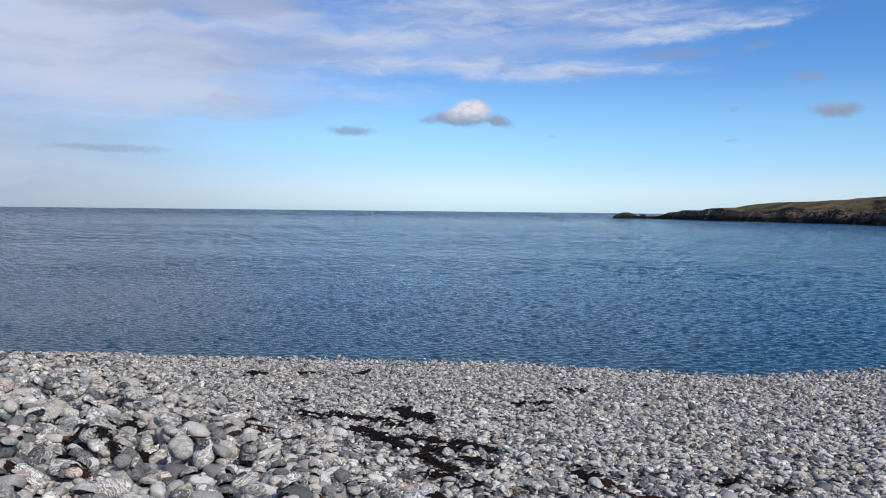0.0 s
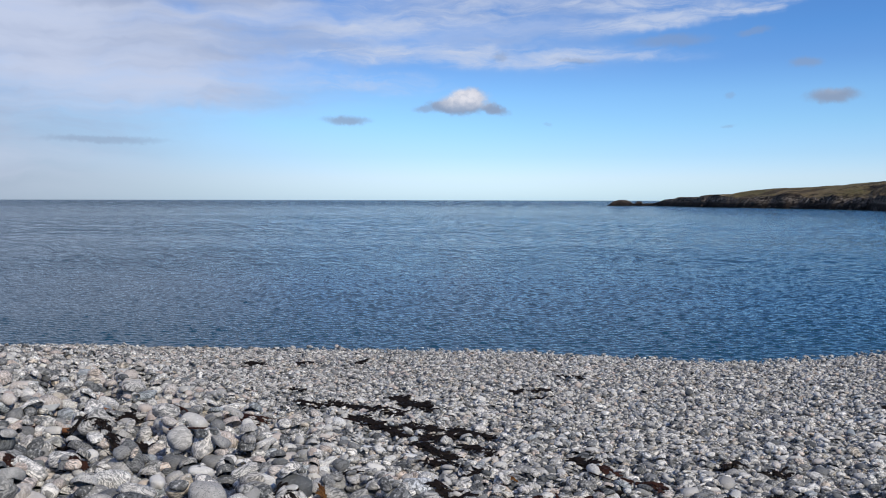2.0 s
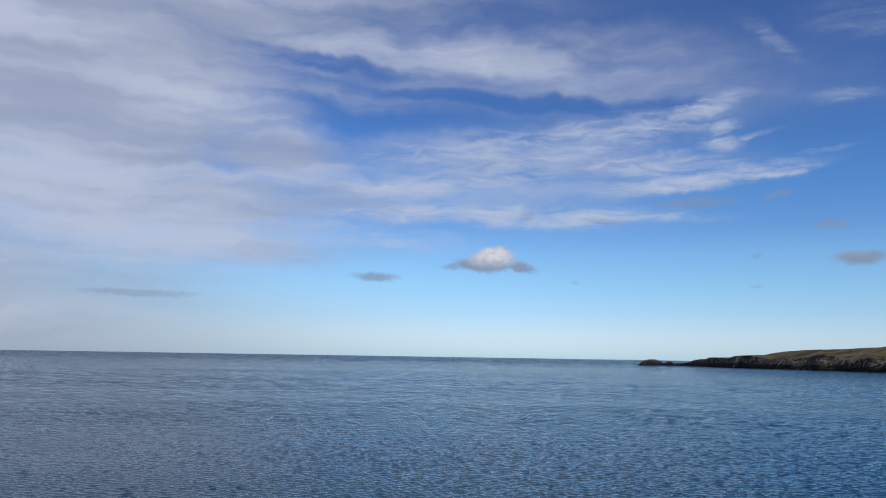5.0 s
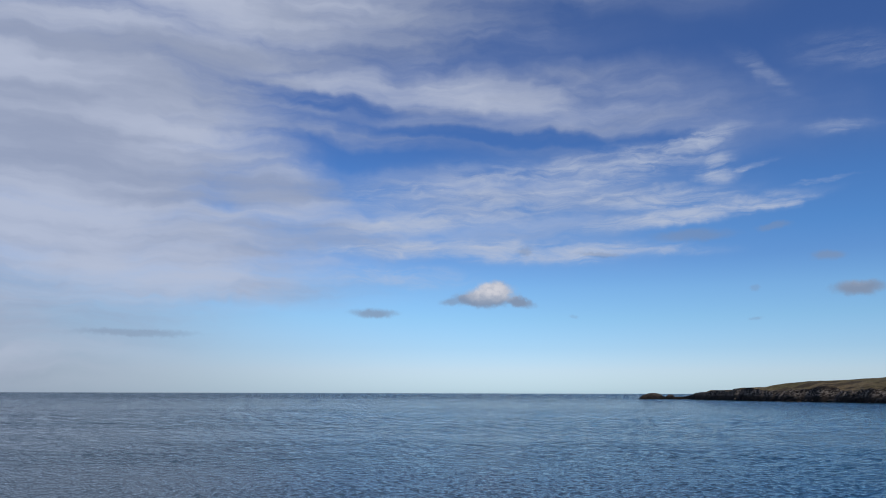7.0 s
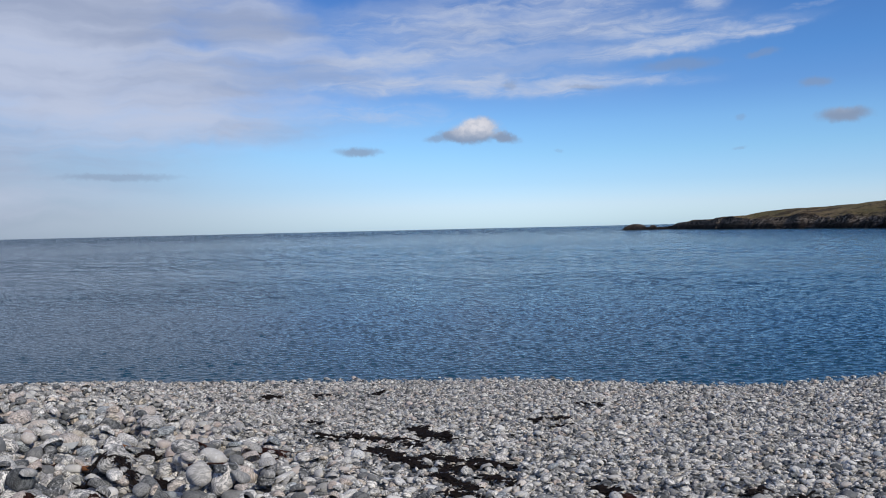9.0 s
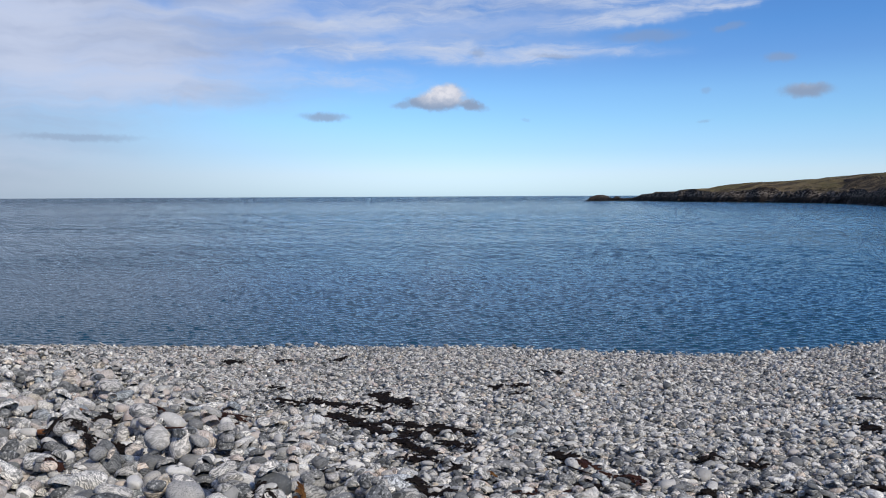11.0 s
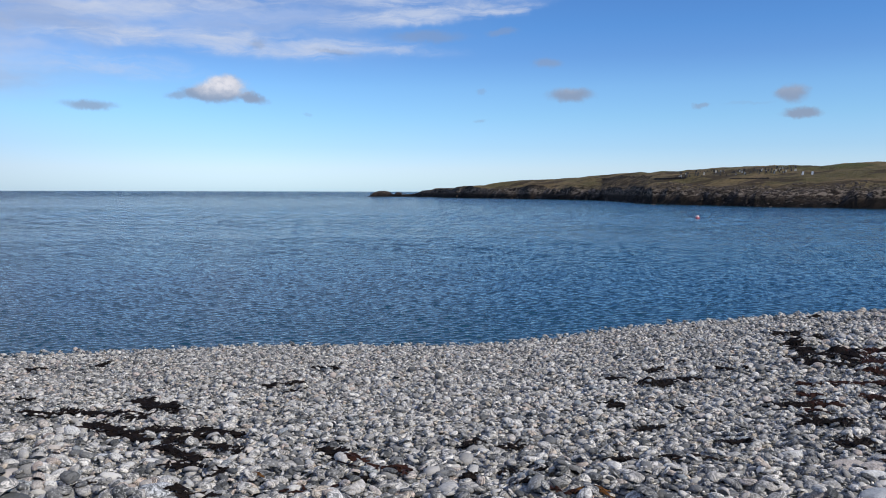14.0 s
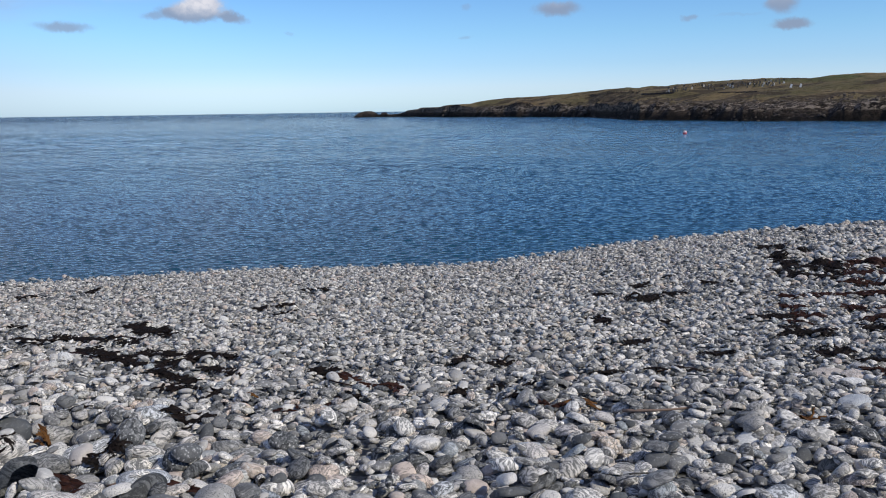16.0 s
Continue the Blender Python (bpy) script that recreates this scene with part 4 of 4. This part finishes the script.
def seaweed(x0, y0, x1, y1, hd, mat, label, seed, stalks=0):
    """A strand of weed from one end to the other, hd deep to each side, of many limp fronds among the stones."""
    rnd = random.Random(seed)
    bm = bmesh.new()
    x, y, hd = (x0 + x1) / 2, (y0 + y1) / 2, 0.62 * hd
    run = math.hypot(x1 - x0, y1 - y0)
    out = Vector((x, y, 0)).normalized()
    along = math.atan2(y1 - y0, x1 - x0)
    big = min(1.0, 0.55 + 0.5 * run)
    sunk = -0.024 * float(max(0.6 * bank(x, y), np.clip((6.6 - math.hypot(x, y)) / 1.2, 0, 1)))
    for _ in range(max(16, int((run + 0.06) * 2 * hd / 0.0008))):
        t, d = rnd.uniform(-0.04, 1.04), rnd.gauss(0, 0.5) * hd * (0.45 + 0.55 * math.sin(math.pi * rnd.uniform(0.1, 0.9)))
        sx, sy = x0 + t * (x1 - x0) + d * out.x, y0 + t * (y1 - y0) + d * out.y
        if noise.noise((sx * 5.0, sy * 5.0, 0.3)) < -0.22:
            continue
        head = rnd.choice((0.0, math.pi)) + 0.5 * along + rnd.gauss(0, 0.55)
        ribbon(bm, lying_path(sx, sy, head, rnd.uniform(0.07, 0.20) * big, rnd, 0.7, sunk + rnd.uniform(-0.008, 0.018), 6), rnd.uniform(0.009, 0.026) * big, rnd)
    ob = tagged(new("seaweed_clump"), label, "seaweed", "seaweed stranded on the shingle")
    ob.location = (x, y, heap_top(x, y))
    tagged(held(part("fronds", bm, mat), ob), kind="stuff")
    for k in range(stalks):
        bm = bmesh.new()
        tube(bm, straight_path(x + rnd.uniform(-0.3, 0.3) * run, y + rnd.uniform(-0.6, 0.6) * hd, rnd.gauss(along, 0.25), rnd.uniform(0.25, 0.5), 0.004, rnd), rnd.uniform(0.005, 0.009))
        held(part("stalk", bm, WEED_RED), ob)
    return ob


# from end to end, and half depth
BLACK_A = ((-1.66, 9.75, -1.48, 9.67, 0.19), (-1.29, 9.76, -1.02, 9.62, 0.12), (-0.98, 9.53, -0.46, 9.16, 0.23), (-0.52, 10.17, -0.13, 9.47, 0.3), (-0.9, 8.75, -0.51, 8.18, 0.19), (-0.59, 8.22, -0.34, 7.82, 0.17), (-0.37, 8.34, 0.08, 8.17, 0.21),
           (-0.12, 7.85, 0.23, 7.76, 0.25), (0.13, 8.15, 0.49, 7.77, 0.17), (-0.21, 7.51, -0.06, 7.2, 0.15), (-0.06, 7.13, 0.12, 6.96, 0.11), (0.22, 7.3, 0.45, 7.03, 0.09), (-0.1, 6.68, 0.08, 6.6, 0.1), (0.16, 6.47, 0.32, 6.31, 0.08),
           (-0.02, 5.86, 0.22, 5.61, 0.12), (-0.51, 5.05, -0.38, 5.05, 0.1), (-0.36, 5.15, -0.27, 5.02, 0.14), (-1.04, 5.39, -0.96, 5.3, 0.12), (1.12, 6.87, 1.29, 6.57, 0.11))
BLACK_B = ((1.19, 5.8, 1.32, 5.81, 0.09), (2.25, 6.62, 2.46, 6.71, 0.1), (2.61, 6.47, 2.86, 6.5, 0.11), (2.01, 5.74, 2.14, 5.65, 0.08), (2.28, 5.27, 2.37, 5.2, 0.07), (2.35, 5.79, 2.63, 5.65, 0.04), (4.18, 6.89, 4.42, 6.98, 0.18),
           (4.57, 8.33, 4.62, 8.09, 0.28), (5.72, 9.56, 5.91, 9.31, 0.21), (5.96, 9.53, 6.56, 9.58, 0.26), (5.64, 10.28, 5.72, 10.09, 0.23), (6.45, 10.65, 6.66, 10.62, 0.19), (7.36, 11.27, 7.53, 11.28, 0.21), (7.38, 10.18, 7.6, 9.95, 0.17),
           (5.2, 7.8, 5.27, 7.64, 0.15), (4.55, 6.22, 4.77, 6.12, 0.13), (3.75, 5.78, 4.26, 5.65, 0.07), (3.31, 5.84, 3.58, 5.85, 0.07), (10.97, 13.53, 11.44, 13.46, 0.48))
BLACK_C = ((14.38, 16.6, 14.44, 16.37, 0.63), (10.16, 12.06, 9.5, 10.91, 0.84), (8.81, 10.61, 8.83, 10.12, 0.39), (9.26, 10.63, 9.77, 10.59, 0.74), (8.63, 9.88, 8.99, 9.5, 0.3), (10.95, 12.63, 11.1, 12.43, 0.32), (9.77, 10.59, 9.46, 9.9, 0.64),
           (6.25, 7.61, 6.55, 7.41, 0.22), (5.85, 6.67, 6.19, 6.47, 0.18), (5.48, 5.79, 5.74, 5.74, 0.23), (5.56, 5.36, 5.68, 5.3, 0.09), (6.72, 6.66, 6.84, 6.39, 0.19), (0.94, 10.86, 1.43, 10.89, 0.11), (-1.95, 10.89, -1.81, 10.83, 0.15),
           (1.85, 12.6, 2.15, 12.52, 0.16), (-4.13, 8.19, -3.88, 8.26, 0.14), (-3.75, 8.36, -3.48, 8.27, 0.15), (-3.5, 8.04, -3.28, 8.18, 0.11), (-3.25, 8.33, -3.18, 8.6, 0.25))
BLACK_D = ((-3.02, 7.29, -2.78, 7.06, 0.11), (-3.35, 7.24, -3.16, 7.27, 0.12), (-2.65, 7.12, -2.5, 7.37, 0.1), (-3.21, 13.66, -3.04, 13.95, 0.3), (-2.39, 14.1, -2.24, 14.37, 0.31), (-1.54, 9.46, -1.35, 9.49, 0.28), (-1.36, 9.62, -1.17, 9.64, 0.12),
           (1.13, 10.32, 1.4, 10.46, 0.15), (-1.51, 14.46, -1.33, 14.72, 0.22), (-0.75, 6.25, -0.64, 6.21, 0.09))
RED_A = ((10.15, 10.76, 10.46, 9.88, 0.54), (9.48, 9.69, 9.52, 8.96, 0.5), (8.59, 8.95, 9.01, 8.46, 0.21), (7.4, 8.53, 7.93, 8.24, 0.18), (6.94, 8.07, 7.01, 7.77, 0.16), (7.38, 7.47, 7.71, 7.19, 0.11), (6.66, 7.55, 6.78, 7.24, 0.18),
         (6.32, 7.14, 6.39, 6.89, 0.13), (1.26, 6.43, 1.61, 5.92, 0.13), (2.45, 5.05, 2.63, 5.05, 0.07), (7.06, 6.82, 7.33, 6.82, 0.14), (5.37, 5.11, 5.43, 4.96, 0.15), (0.73, 5.76, 1.12, 5.63, 0.03), (-0.11, 5.54, -0.04, 5.55, 0.06),
         (-0.58, 4.87, -0.5, 4.47, 0.09), (0.04, 4.28, 0.11, 4.3, 0.05), (8.04, 8.26, 8.36, 7.83, 0.18), (-2.21, 8.65, -1.86, 8.54, 0.13), (-2.61, 7.87, -2.43, 7.82, 0.08))
RED_B = ((-2.46, 7.5, -2.18, 7.62, 0.07), (-2.84, 6.3, -2.73, 6.27, 0.09), (-3.28, 6.08, -3.14, 6.01, 0.12), (-4.1, 7.82, -3.98, 8.0, 0.11))
ORANGE_A = ((2.63, 5.05, 2.79, 4.99, 0.08), (3.92, 4.26, 4.11, 4.29, 0.07), (2.94, 3.45, 3.08, 3.45, 0.08), (-0.77, 5.51, -0.7, 5.3, 0.12), (0.4, 6.12, 0.52, 6.12, 0.06))
for k, row in enumerate(BLACK_A + BLACK_B + BLACK_C + BLACK_D):
    seaweed(*row, WEED, "black dried seaweed clump lying on grey shingle", 100 + k, 1 if math.hypot(row[2] - row[0], row[3] - row[1]) > 0.5 else 0)
for k, row in enumerate(RED_A + RED_B):
    seaweed(*row, WEED_RED, "red-brown kelp fronds tangled among beach stones", 200 + k, 1 if math.hypot(row[2] - row[0], row[3] - row[1]) > 0.5 else 0)
for k, row in enumerate(ORANGE_A):
    seaweed(*row, WEED_ORANGE, "ochre-brown kelp frond caught between beach stones", 300 + k)


def stick(name, x0, y0, x1, y1, radius, mat, label, category, seed):
    bm = bmesh.new()
    rnd = random.Random(seed)
    tube(bm, straight_path((x0 + x1) / 2, (y0 + y1) / 2, math.atan2(y1 - y0, x1 - x0), math.hypot(x1 - x0, y1 - y0), 0.6 * radius, rnd), radius, 8)
    return tagged(part(name, bm, mat), label, category)


stick("kelp_stalk", -3.46, 7.50, -3.08, 7.72, 0.024, STALK, "thick orange kelp stalk lying on beach stones", "seaweed", 1)
stick("kelp_stalk", -3.54, 8.38, -3.32, 8.62, 0.018, STALK, "short orange kelp stalk wedged among stones", "seaweed", 2)
stick("kelp_stalk", -2.48, 7.50, -2.15, 7.62, 0.013, WEED_RED, "dark red kelp stalk across beach stones", "seaweed", 3)
stick("kelp_stalk", -3.24, 5.85, -2.95, 5.79, 0.022, STALK, "thick orange kelp stalk lying on beach stones", "seaweed", 4)
stick("kelp_stalk", -2.22, 8.65, -1.80, 8.55, 0.014, WEED_RED, "dark red kelp stalk across beach stones", "seaweed", 5)
stick("driftwood_stick", 2.89, 4.72, 3.31, 4.54, 0.012, WOOD, "weathered grey-brown stick lying on beach stones", "driftwood", 6)
stick("kelp_stalk", -0.35, 4.66, -0.12, 4.56, 0.010, WOOD, "thin pale kelp stalk between beach stones", "seaweed", 7)
stick("twig", 2.27, 3.56, 2.58, 3.50, 0.005, GRAVE_DARK, "thin black twig lying across pale beach stones", "driftwood", 8)
